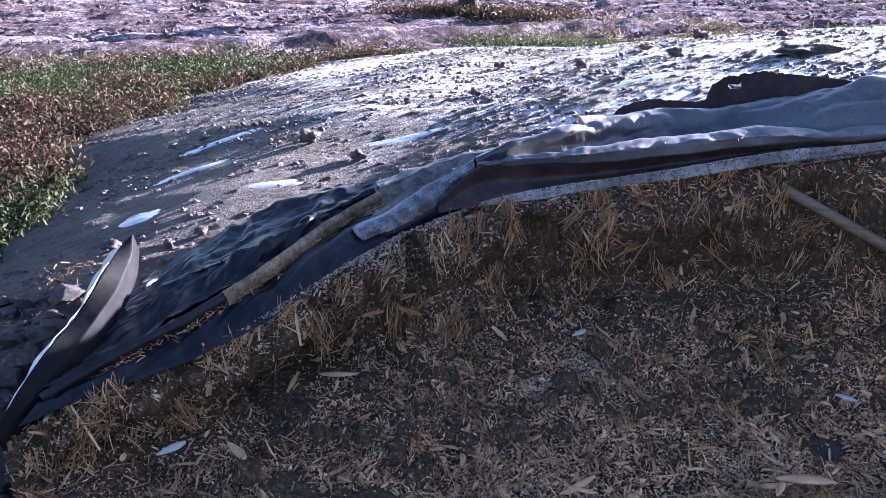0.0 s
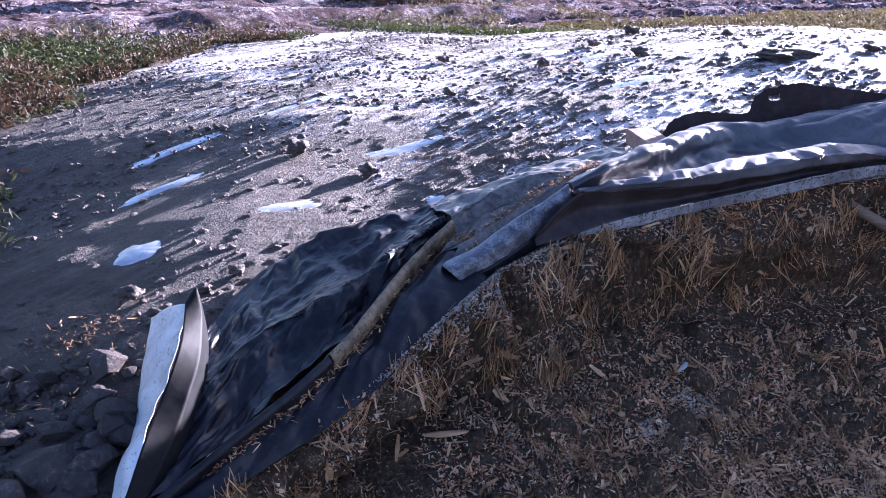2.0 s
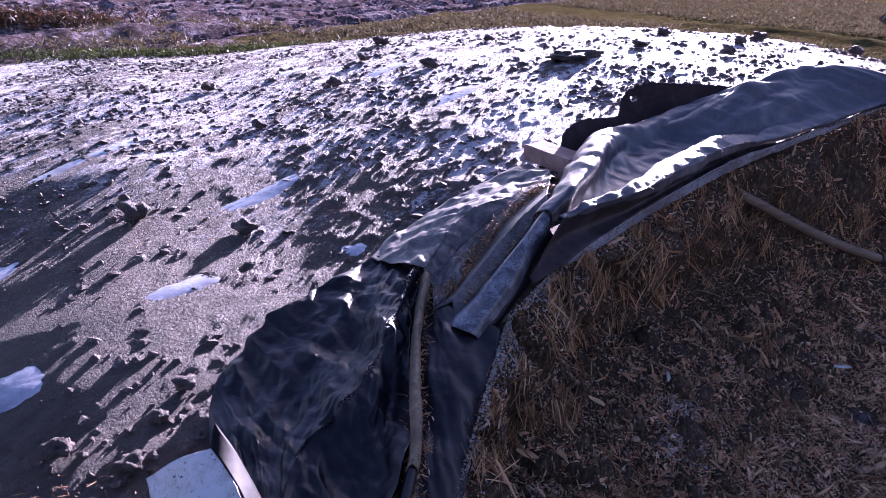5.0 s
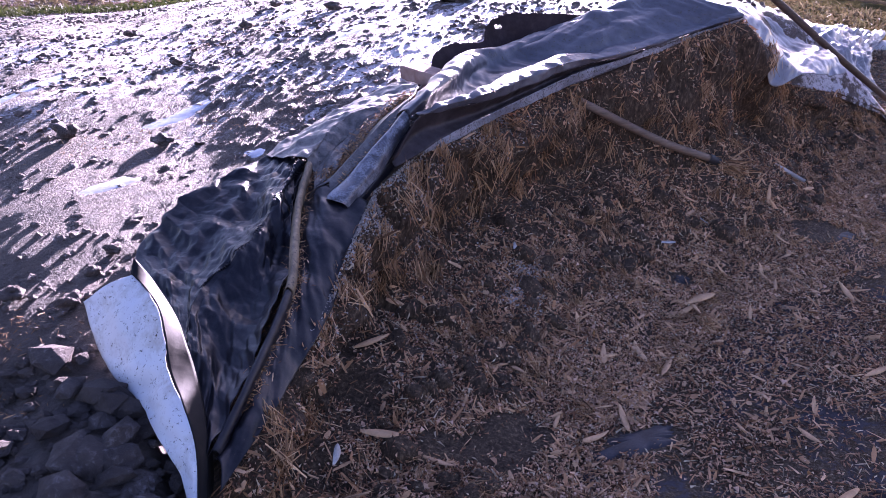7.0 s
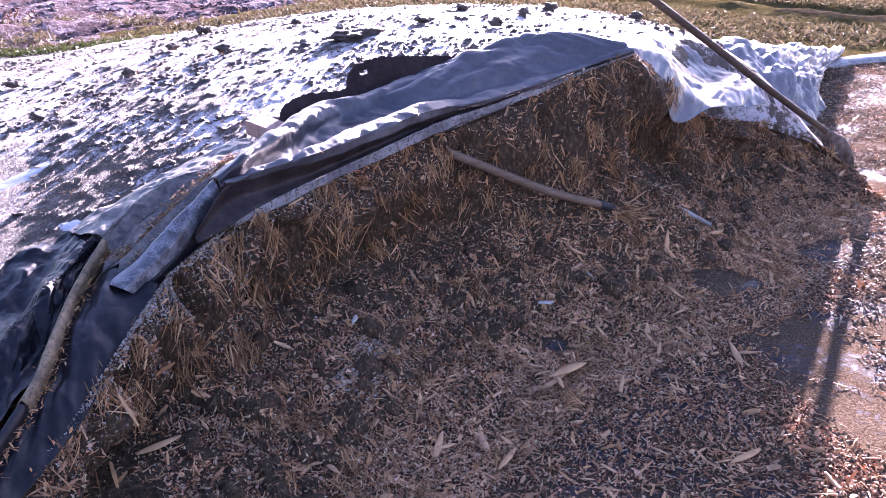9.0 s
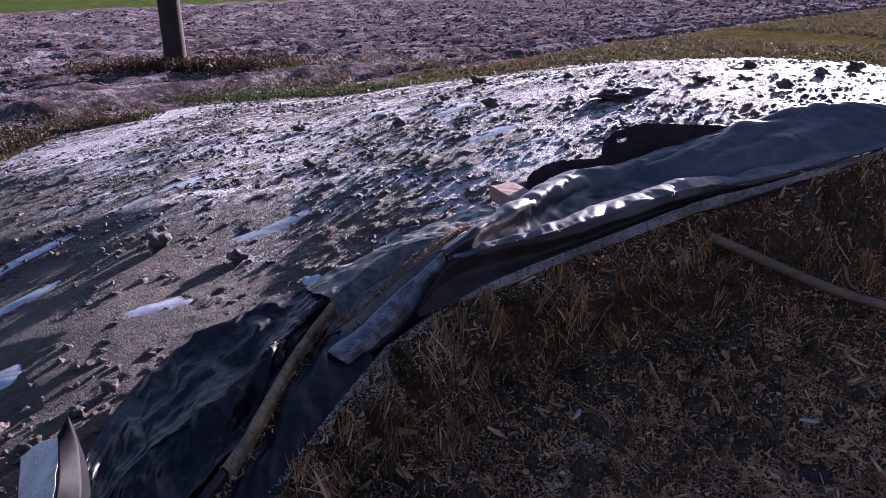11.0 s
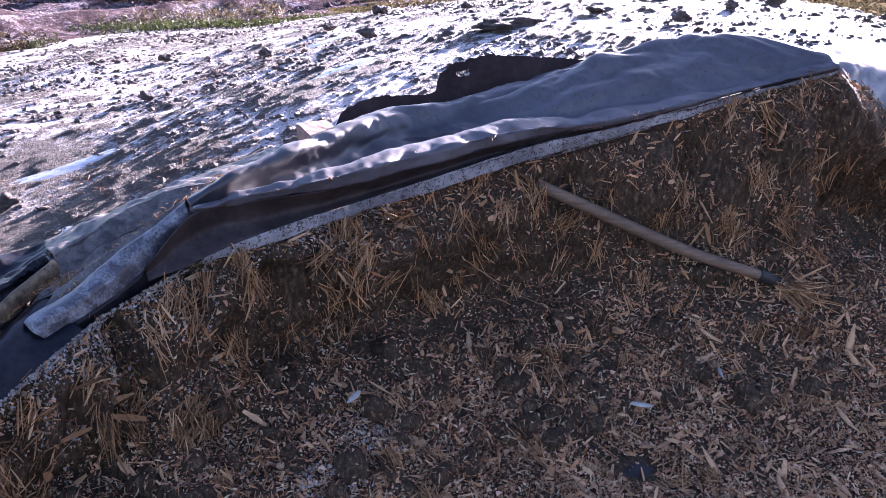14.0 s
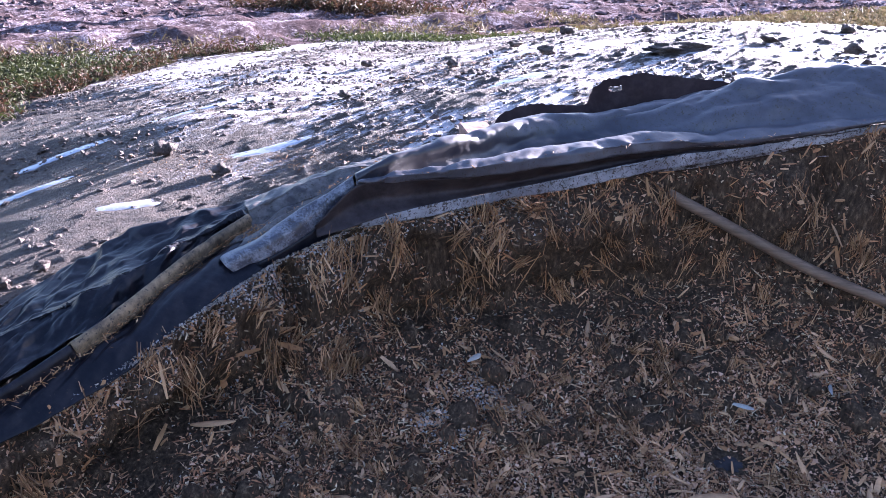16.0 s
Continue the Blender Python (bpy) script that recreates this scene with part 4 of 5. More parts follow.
def build_brick():
    bm = bmesh.new()
    bmesh.ops.create_cube(bm, size=1)
    bmesh.ops.scale(bm, vec=(0.25, 0.12, 0.065), verts=bm.verts)
    bmesh.ops.bevel(bm, geom=bm.edges[:], offset=0.004, segments=2, affect="EDGES")
    bmesh.ops.subdivide_edges(bm, edges=[e for e in bm.edges if e.calc_length() > 0.03], cuts=5, use_grid_fill=True)
    for v in bm.verts:
        v.co += Vector((noise.noise(v.co * 30), noise.noise(v.co * 30 + Vector((9, 0, 0))), noise.noise(v.co * 30 + Vector((0, 9, 0))))) * 0.0025
    me = bpy.data.meshes.new("brick")
    bm.to_mesh(me)
    bm.free()
    me.materials.append(BRICK)
    ob = part("brick", me, None, "", pose(0.372, 4.817, 0.893, 2, 3, -69))
    return tagged(ob, "worn reddish clay brick weighing down the film", "brick")


build_brick()

fork = tagged(new("pitchfork"), "pitchfork with a worn wooden handle stuck in the silage", "pitchfork")
bar("handle", [(1.13, 4.64, 0.765), (1.28, 4.638, 0.695), (1.48, 4.632, 0.60), (1.72, 4.617, 0.495), (2.0, 4.60, 0.40)], [0.021, 0.022, 0.022, 0.020], HANDLE, fork, "greyed round wooden handle")
bar("ferrule", [(1.985, 4.601, 0.407), (2.03, 4.598, 0.388), (2.07, 4.595, 0.37)], [0.0245, 0.0245, 0.023], COLLAR, fork, "dark steel collar")
for k in range(4):
    o = (k - 1.5) * 0.045
    bar("tine", [(2.06, 4.595, 0.372), (2.12, 4.59 + 0.7 * o, 0.34 + 0.1 * o), (2.22, 4.58 + o, 0.27), (2.36, 4.56 + o, 0.16)], [0.006, 0.005, 0.004, 0.003], COLLAR, fork, "", 8, 12)

shovel = tagged(new("shovel"), "long-handled shovel leaning blade-down against the heap", "shovel")
bar("handle", [(2.93, 5.78, 1.396), (3.46, 5.69, 1.05), (3.98, 5.595, 0.70), (4.51, 5.50, 0.36)], [0.024, 0.025, 0.025, 0.022], DARKWOOD, shovel, "dark wooden handle")


def build_blade():
    n, m = 16, 11
    p = np.zeros((n, m, 3))
    c = spline([(4.48, 5.505, 0.385), (4.58, 5.47, 0.30), (4.68, 5.44, 0.18), (4.77, 5.43, 0.01)], n)
    for i in range(n):
        w = np.interp(i / (n - 1), [0, 0.18, 0.4, 0.8, 1], [0.024, 0.045, 0.085, 0.095, 0.07])
        for j in range(m):
            u = j / (m - 1) * 2 - 1
            p[i, j] = c[i] + np.array([0.72, -0.45, 0.48]) * w * u + np.array([-0.10, 0.12, 0.02]) * 0.40 * (u * u) * (0.3 + 0.7 * i / n)
    me = mesh_np("blade", p.reshape(-1, 3), grid_faces(n, m), STEEL)
    return solid(part("blade", me, shovel, "dull grey curved blade"), 0.003)


build_blade()


def build_pole():
    pole = tagged(new("wooden_pole"), "dark weathered wooden pole standing in the field", "pole")
    bar("shaft", [(-3.43, 15.3, 0.2), (-3.46, 15.3, 2.2), (-3.50, 15.3, 6.5)], [0.175, 0.165, 0.14], POLE, pole, "", 20, 30)
    return pole


build_pole()

# Crumpled clear film and a long hem of sheet on the ground beyond the shovel.
wrap = tagged(new("plastic_wrap"), "crumpled pale plastic film lying on the ground", "plastic sheet")
WRAP = [
    [(5.10, 6.75, 0.05), (5.40, 6.68, 0.05), (5.75, 6.7, 0.05), (6.2, 7.05, 0.06)],
    [(5.10, 7.00, 0.45), (5.50, 6.95, 0.42), (6.0, 7.10, 0.36), (6.5, 7.4, 0.24)],
    [(5.30, 7.50, 0.63), (5.90, 7.50, 0.57), (6.5, 7.70, 0.45), (7.2, 8.0, 0.30)],
    [(5.70, 8.20, 0.63), (6.50, 8.20, 0.54), (7.2, 8.40, 0.45), (8.2, 8.7, 0.30)],
    [(6.20, 9.00, 0.30), (7.00, 9.10, 0.30), (7.8, 9.20, 0.30), (8.9, 9.3, 0.27)],
]
sheet("film", WRAP, 110, 22, FOIL, wrap, "", 0.07, 71, 0.0018, 0.0)
hem = tagged(new("sheet_hem"), "long strip of grey film edging the silage floor", "plastic sheet")
HEM = [
    [(7.0, 8.35, 0.12), (8.3, 8.60, 0.13), (9.6, 8.55, 0.14), (11.4, 8.1, 0.15), (13.5, 7.4, 0.17)],
    [(7.0, 8.40, 0.22), (8.35, 8.64, 0.22), (9.65, 8.60, 0.22), (11.45, 8.15, 0.23), (13.55, 7.45, 0.24)],
    [(7.1, 8.60, 0.24), (8.4, 8.80, 0.24), (9.7, 8.75, 0.24), (11.5, 8.31, 0.25), (13.6, 7.61, 0.26)],
    [(7.1, 8.85, 0.13), (8.5, 9.0, 0.14), (9.8, 8.95, 0.15), (11.6, 8.5, 0.16), (13.7, 7.8, 0.18)],
]
sheet("strip", HEM, 90, 8, PALE, hem, "", 0.016, 73, 0.002)


# ---- clods, stones and ice on the soil ----
def surface(x, y):
    """Height of whatever open ground or soil lies at a place."""
    x, y = np.asarray(x, float), np.asarray(y, float)
    on = (y > y_front(x)) & (x > -4.3) & (x < 5.2) & (y < 14)
    return np.where(on, np.maximum(z_heap(x, y), z_ground(x, y) - 0.02), z_ground(x, y))


def clods(name, label, count, low, high, region, mat, seed, sub=1, lift=0.05):
    global rng
    rng = np.random.default_rng(seed)
    x, y = region(rng, count)
    size = low * (high / low) ** (rng.random(len(x)) ** 2.2)
    z = surface(x, y) + lift * size
    vs, fs = [], []
    off = 0
    kinds = [lump(seed + k, sub, 0.65, 0.75) for k in range(6)]
    which = rng.integers(0, 6, len(x))
    for k, (tv, tf) in enumerate(kinds):
        sel = which == k
        if not sel.any():
            continue
        pl = np.stack([x[sel], y[sel], z[sel]], -1)
        sz = size[sel][:, None] * rng.uniform(0.6, 1.4, (sel.sum(), 3)) * [[1, 1, 0.75]]
        v, f = scatter(tv, [np.array(tf)], pl, np.tile([0, 0, 1.0], (sel.sum(), 1)), sz, rng.uniform(0, 6.28, sel.sum()), 0.25)
        vs.append(v)
        fs += (np.array(f) + off).tolist()
        off += len(v)
    ob = part(name, mesh_np(name, np.concatenate(vs), fs, mat, smooth=sub > 1))
    return tagged(ob, label, "soil clods", kind="stuff")


RUBBLE = soil_material("rubble_soil", (0.034, 0.026, 0.024), (0.105, 0.084, 0.078), (0.24, 0.22, 0.22), 0.54, 0.72, (0.7, 0.95), 0.2, 60)


def heap_region(r, n):
    x, y = r.uniform(-3.6, 4.6, 4 * n), 3.2 + 8.5 * r.random(4 * n) ** 1.3
    ok = (y > y_front(x) + 0.5) & (vnoise(x * 1.8, y * 1.8, 5) + r.uniform(-1, 1, 4 * n) > 0.1) & (x > foot_x(y) + 0.2)
    return x[ok][:n], y[ok][:n]


def foot_region(r, n):
    x, y = r.uniform(-2.4, -0.95, 3 * n), r.uniform(2.2, 3.5, 3 * n)
    ok = (y < 3.35 + 0.2 * r.normal(size=3 * n)) | (x < -1.7)
    return x[ok][:n], y[ok][:n]


def field_region(r, n):
    a, f = r.uniform(-5, 42, n), 10.6 + 26 * r.random(n) ** 1.6
    return 0.75 * a - 0.66 * f, 0.66 * a + 0.75 * f


clods("soil_crumbs", "small frosty soil crumbs strewn over the heap", 17000, 0.010, 0.055, heap_region, CRUMB, 101, 1, 0.0)
clods("foot_rubble", "broken grey soil clods heaped at the foot of the sheet", 1100, 0.03, 0.13, foot_region, RUBBLE, 102, 1, 0.25)
clods("field_clods", "frozen clods of the ploughed field", 26000, 0.045, 0.16, field_region, FIELD, 103, 0, 0.15)

BIG_CLODS = [(-0.78, 7.50, 0.17), (-0.07, 6.97, 0.17), (0.54, 6.95, 0.20), (0.64, 8.45, 0.24), (1.80, 6.55, 0.16), (2.13, 6.10, 0.17),
             (-0.62, 6.30, 0.15), (0.28, 7.6, 0.16), (-1.13, 4.02, 0.12), (-1.20, 3.90, 0.10), (-1.45, 3.85, 0.14), (-1.28, 3.72, 0.13),
             (-1.25, 5.25, 0.24), (-0.85, 5.0, 0.16), (2.6, 6.6, 0.17), (3.0, 6.9, 0.2), (2.4, 7.2, 0.18), (1.2, 7.6, 0.15), (3.5, 6.5, 0.18)]
for k, (cx, cy, cs) in enumerate(BIG_CLODS):
    v, f = lump(300 + k, 3, 0.7, 0.6)
    ob = part("earth_clod", mesh_np("earth_clod", v * cs * 0.5, f, CRUMB), None, "", pose(cx, cy, float(surface(cx, cy)) + 0.18 * cs, 0, 0, 50 * k))
    tagged(ob, "dark frozen clod of earth resting on the soil cover", "clod", "clods on the heap")
v, f = lump(350, 4, 0.55, 0.42)
tagged(part("earth_mound", mesh_np("earth_mound", v * [[0.38, 0.26, 0.18]], f, SOIL), None, "", pose(1.30, 6.45, float(surface(1.30, 6.45)) + 0.02, 0, 0, 20)),
       "low dark hump of frozen earth on the heap", "clod", "clods on the heap")


def build_slab(name, x, y, sx, sy, sz, turn, tilt, seed, lift=0.0):
    bm = bmesh.new()
    bmesh.ops.create_cube(bm, size=1)
    bmesh.ops.subdivide_edges(bm, edges=bm.edges[:], cuts=7, use_grid_fill=True)
    for v in bm.verts:
        a = math.atan2(v.co.y, v.co.x)
        k = 1 + 0.25 * noise.noise(Vector((math.cos(a) * 1.5, math.sin(a) * 1.5, seed)))
        n = noise.noise_vector(v.co * 5 + Vector((seed, 0, 0)))
        v.co = Vector((v.co.x * sx * k, v.co.y * sy * k, v.co.z * sz)) + n * 0.008
    me = bpy.data.meshes.new(name)
    bm.to_mesh(me)
    bm.free()
    me.materials.append(SLAB)
    return tagged(part(name, me, None, "", pose(x, y, float(surface(x, y)) + 0.4 * sz + lift, tilt, 4, turn)), "flat pale stone slab lying on broken soil", "stone", "stone slabs")


SLAB = soil_material("slab_stone", (0.11, 0.088, 0.075), (0.2, 0.165, 0.145), (0.3, 0.275, 0.26), 0.5, 0.7, (0.7, 0.9), 0.3, 60)
build_slab("stone_slab", -1.80, 3.42, 0.30, 0.19, 0.06, 20, -6, 3.0, 0.02)
build_slab("stone_slab", -1.95, 3.02, 0.22, 0.16, 0.05, -30, 5, 8.0, 0.03)


def ice_patch(x, y, rx, ry, turn, seed):
    n, m = 90, 9
    c, s = math.cos(radians(turn)), math.sin(radians(turn))
    a = np.linspace(0, 2 * np.pi, n, endpoint=False)
    r = (np.abs(np.cos(a)) ** 3 + np.abs(np.sin(a)) ** 3) ** (-1 / 3) * (1 + 0.16 * vnoise(np.cos(a) * 2 + seed, np.sin(a) * 2, seed) + 0.07 * vnoise(np.cos(a) * 5 + seed, np.sin(a) * 5, seed + 1))
    k = np.linspace(0.0, 1, m)
    u, w = rx * k[:, None] * (r * np.cos(a))[None], ry * k[:, None] * (r * np.sin(a))[None]
    px, py = x + c * u - s * w, y + s * u + c * w
    pz = surface(px, py) + 0.008 * fbm(px, py, 0.7, 3, 21) + 0.007 - 0.010 * k[:, None] ** 2
    v = np.stack([px, py, pz], -1).reshape(-1, 3)
    f = []
    for i in range(m - 1):
        for j in range(n):
            q = (j + 1) % n
            f.append((i * n + j, (i + 1) * n + j, (i + 1) * n + q, i * n + q))
    ob = part("ice_patch", mesh_np("ice_patch", v, f, ICE))
    return tagged(ob, "thin frosty sheet of ice frozen onto the soil", "ice", "ice patches")


ICE_PATCHES = [(-1.60, 4.22, 0.10, 0.12, 10), (-1.98, 5.50, 0.30, 0.07, 45), (-1.45, 6.10, 0.42, 0.06, 42), (-0.72, 5.35, 0.26, 0.06, 35), (0.45, 6.15, 0.28, 0.09, 35), (-1.10, 4.60, 0.16, 0.06, 30),
               (-1.80, 4.95, 0.24, 0.06, 48), (0.35, 7.2, 0.3, 0.11, 35), (1.0, 8.0, 0.4, 0.14, 40), (-0.5, 4.65, 0.06, 0.06, 0), (-0.15, 7.8, 0.36, 0.1, 40)]
for k, row in enumerate(ICE_PATCHES):
    ice_patch(*row, 80 + 3 * k)


# ---- wet bare patches of the floor ----
WET = [(-0.08, 3.10, 0.27, 0.13, 15, 0.016), (0.42, 2.98, 0.20, 0.07, 5, 0.012), (1.34, 3.97, 0.10, 0.06, 10, 0.042), (2.45, 4.15, 0.24, 0.10, 10, 0.05)]


def wet_material():
    m, n, l, b = material("wet_floor", 0.5, spec=0.2)
    mid, small = tex(n, l, 12, 6), tex(n, l, 120, 4, 0.7)
    l.new(ramp(n, l, mid, [(0.35, (0.014, 0.012, 0.014)), (0.7, (0.045, 0.040, 0.045))]), b.inputs["Base Color"])
    l.new(value(n, l, mid, 0.45, 0.8), b.inputs["Roughness"])
    bump(n, l, b, small, 0.4, 0.004)
    return m


WETFLOOR = wet_material()


def wet_patch(x, y, rx, ry, turn, lift, seed):
    n, m = 72, 6
    a = np.linspace(0, 2 * np.pi, n, endpoint=False)
    r = 1 + 0.35 * vnoise(np.cos(a) * 2 + seed, np.sin(a) * 2, seed) + 0.2 * vnoise(np.cos(a) * 6, np.sin(a) * 6 + seed, seed + 1)
    k, c, s = np.linspace(0, 1, m)[:, None], math.cos(radians(turn)), math.sin(radians(turn))
    u, w = rx * k * (r * np.cos(a))[None], ry * k * (r * np.sin(a))[None]
    px, py = x + c * u - s * w, y + s * u + c * w
    pz = z_ground(px, py) + lift - 0.02 * k ** 4
    f = [(i * n + j, (i + 1) * n + j, (i + 1) * n + (j + 1) % n, i * n + (j + 1) % n) for i in range(m - 1) for j in range(n)]
    ob = part("wet_patch", mesh_np("wet_patch", np.stack([px, py, pz], -1).reshape(-1, 3), f, WETFLOOR))
    return tagged(ob, "bare wet patch of dark floor among the litter", "puddle", "wet patches")


for k, row in enumerate(WET):
    wet_patch(*row, 40 + 5 * k)


def off_wet(x, y):
    """True where a place lies outside the wet patches, but for a few stray bits."""
    ok = np.ones(len(x), bool)
    for cx, cy, a, c, turn, lift in WET:
        ok &= (np.hypot((x - cx) / a, (y - cy) / c) + 0.35 * vnoise(x * 11, y * 11, 38) > 0.9) | (rng.random(len(x)) < 0.04)
    return ok


# ---- loose silage ----
def slope_points(n, power):
    s, d = rng.random(n), 1.1 * rng.random(n) ** power
    ok = rng.random(n) > 0.8 * hollow(s, d)
    s, d = s[ok], d[ok]
    p, e = face_at(s, d), 0.004
    ok = off_wet(p[:, 0], p[:, 1])
    s, d, p = s[ok], d[ok], p[ok]
    a, b = face_at(s + e, d) - p, face_at(s, d + e) - p
    nor = np.cross(b, a)
    nor *= np.sign(nor[:, 2:3] + 1e-9)
    return p, nor / (np.linalg.norm(nor, axis=1)[:, None] + 1e-9), d


def floor_points(n):
    close = rng.random(4 * n) < 0.6
    x = np.where(close, rng.uniform(-1.0, 3.2, 4 * n), rng.uniform(-1.2, 9, 4 * n))
    y = np.where(close, rng.uniform(1.6, 5.0, 4 * n), 0.2 + 8.5 * rng.random(4 * n) ** 1.1)
    s = np.clip((x + 1.0) / 5.9, 0, 1)
    dist = np.interp(x, EDGE[:, 0], EDGE[:, 1]) - y
    dens = 0.3 + 0.9 * np.exp(-np.clip(dist - 0.8, 0, 9) / 0.7) + 1.3 * fbm(x, y, 0.45, 3, 77) + 0.4 * step(2.5, 4.5, x)
    dens = dens * (0.1 + 0.9 * step(0.2, 2.2, y + 0.5 * vnoise(x * 1.5, y * 1.5, 78)))
    ok = off_wet(x, y) & (rng.random(4 * n) < dens) & ((dist > 0.35) | (x > 4.9)) & (z_ground(x, y) < 0.16 + 0.3 * (x > 1)) & (y < 9)
    x, y = x[ok][:n], y[ok][:n]
    return np.stack([x, y, z_ground(x, y) + 0.004 + 0.02 * rng.random(len(x)) * np.exp(-np.clip(dist[ok][:n], 0, 9))], -1)


def yard_points(n):
    """The sunny floor beyond the shadow of the heap, littered in drifts with icy ground between."""
    x, y = rng.uniform(2.6, 10.5, 3 * n), rng.uniform(2.2, 8.6, 3 * n)
    dens = 0.42 + 1.0 * fbm(0.6 * x, 1.6 * y, 0.5, 3, 79) + 0.3 * step(6.5, 4.0, x)
    ok = (rng.random(3 * n) < dens) & (np.interp(x, EDGE[:, 0], EDGE[:, 1]) - y > np.where(x > 4.7, -9, 0.5))
    x, y = x[ok][:n], y[ok][:n]
    return np.stack([x, y, z_ground(x, y) + 0.006 + 0.012 * rng.random(len(x))], -1)


SLIVER = (np.array([(-0.5, -0.5, 0.0), (-0.45, 0.5, 0.1), (0.5, 0.15, 0.0), (0.05, -0.05, 0.5)]), [(0, 1, 2), (0, 3, 1), (1, 3, 2), (2, 3, 0)])
MOULD = [(np.array(c), r) for c, r in (((0.586, 3.97, 0.24), 0.05), ((0.50, 3.93, 0.26), 0.05), ((0.40, 3.80, 0.17), 0.05), ((-0.20, 3.86, 0.60), 0.05), ((0.05, 4.05, 0.66), 0.05))]


def silage_stuff():
    global rng
    rng = np.random.default_rng(55)
    small, small_f = SLIVER
    fibre, fibre_f = strip_template(3, 0.5, 0.4)
    quads = lambda fs: [np.array([f for f in fs if len(f) == k]) for k in (3, 4) if any(len(f) == k for f in fs)]

    def emit(name, label, tv, tf, places, normals, sizes, lean, mat, spin=None):
        spin = rng.uniform(0, 6.28, len(places)) if spin is None else spin
        v, f = scatter(tv, quads(tf), places, normals, sizes, spin, lean)
        tagged(part(name, mesh_np(name, v, f, mat, smooth=False)), label, "chopped maize", kind="stuff")

    p, nrm, d = slope_points(145000, 0.95)
    ok = fbm(p[:, 0] + p[:, 2], p[:, 1] - p[:, 2], 0.11, 3, 39) + 0.6 * rng.random(len(p)) > -0.12
    p, nrm = p[ok], nrm[ok]
    n = len(p)
    emit("silage_chips", "chopped maize pieces covering the slope", small, small_f, p + nrm * 0.004, nrm,
         np.stack([rng.gamma(1.6, 0.008, n) + 0.005, rng.uniform(0.003, 0.009, n), rng.uniform(0.004, 0.014, n)], -1), 0.9, BITS)
    q = floor_points(84000)
    n = len(q)
    emit("floor_litter", "chopped maize litter strewn over the floor", small, small_f, q, np.tile([0, 0, 1.0], (n, 1)),
         np.stack([rng.gamma(1.6, 0.009, n) + 0.006, rng.uniform(0.003, 0.009, n), rng.uniform(0.004, 0.012, n)], -1), 0.4, BITS)
    q = yard_points(40000)
    n = len(q)
    emit("yard_litter", "tan maize litter in drifts over the sunny floor", small, small_f, q, np.tile([0, 0, 1.0], (n, 1)),
         np.stack([rng.gamma(1.6, 0.013, n) + 0.010, rng.uniform(0.005, 0.014, n), rng.uniform(0.006, 0.018, n)], -1), 0.4, TAN_BITS)
    # clumps of packed silage standing out of the slope, with their own chips
    lv, lf = lump(600, 2, 0.6, 0.8)
    c, cn, cd = slope_points(900, 0.9)
    ok = (cd < 0.6) & (cd > 0.13)
    c, cn = c[ok], cn[ok]
    n = len(c)
    size = rng.uniform(0.03, 0.10, n)[:, None] * rng.uniform(0.7, 1.3, (n, 3))
    v, f = scatter(lv, [np.array(lf)], c, cn, size, rng.uniform(0, 6.28, n), 0.3)
    tagged(part("silage_clumps", mesh_np("silage_clumps", v, f, FACE)), "packed brown clumps of silage sticking out of the slope", "chopped maize", kind="stuff")
    k = rng.integers(0, len(v), 26000)
    which = k // len(lv)
    out = v[k] - c[which]
    out /= np.linalg.norm(out, axis=1)[:, None] + 1e-9
    ok = (out * cn[which]).sum(1) > -0.2
    p, nrm = v[k][ok] + rng.normal(0, 0.004, (ok.sum(), 3)), out[ok]
    n = len(p)
    emit("clump_chips", "chopped maize pieces clinging to the clumps", small, small_f, p, nrm,
         np.stack([rng.gamma(1.6, 0.008, n) + 0.006, rng.uniform(0.003, 0.009, n), rng.uniform(0.004, 0.014, n)], -1), 0.6, BITS)
    # single shreds lying about, and tufts that hang fanned out from the upper edge
    p, nrm, d = slope_points(7000, 1.1)
    n = len(p)
    spin = rng.uniform(0, 6.28, n)
    size = np.stack([rng.gamma(2.2, 0.012, n) + 0.012, rng.uniform(0.002, 0.006, n), rng.uniform(0.004, 0.014, n)], -1)
    c, cn, cd = slope_points(330, 1.0)
    top, topn, td = slope_points(1500, 1.0)
    near = td < 0.17
    c, cn = np.concatenate([c[:120], top[near]]), np.concatenate([cn[:120], topn[near]])
    per = rng.integers(18, 54, len(c))
    k = np.repeat(np.arange(len(c)), per)
    lean = rng.normal(0, 0.45, len(c))[k] + rng.normal(0, 0.38, len(k))
    long = rng.gamma(3.0, 0.018, len(k)) + 0.03
    flat = cn[k].copy()
    flat[:, 2] *= 0.4
    flat /= np.linalg.norm(flat, axis=1)[:, None]
    pos = c[k] + rng.normal(0, 0.014, (len(k), 3)) + flat * rng.uniform(0.002, 0.05, (len(k), 1)) - np.array([[0, 0, 0.35]]) * long[:, None]
    emit("maize_fibres", "stringy maize stalks and leaf shreds sticking out of the face", fibre, fibre_f, np.concatenate([p + nrm * 0.008, pos]), np.concatenate([nrm, flat]),
         np.concatenate([size, np.stack([long, rng.gamma(1.5, 0.0012, len(k)) + 0.0012, rng.uniform(0.005, 0.022, len(k))], -1)]), 0.35, FIBRE, np.concatenate([spin, lean]))
    p, nrm, d = slope_points(34000, 0.8)
    q = floor_points(18000)
    p, nrm = np.concatenate([p, q]), np.concatenate([nrm, np.tile([0, 0, 1.0], (len(q), 1))])
    n = len(p)
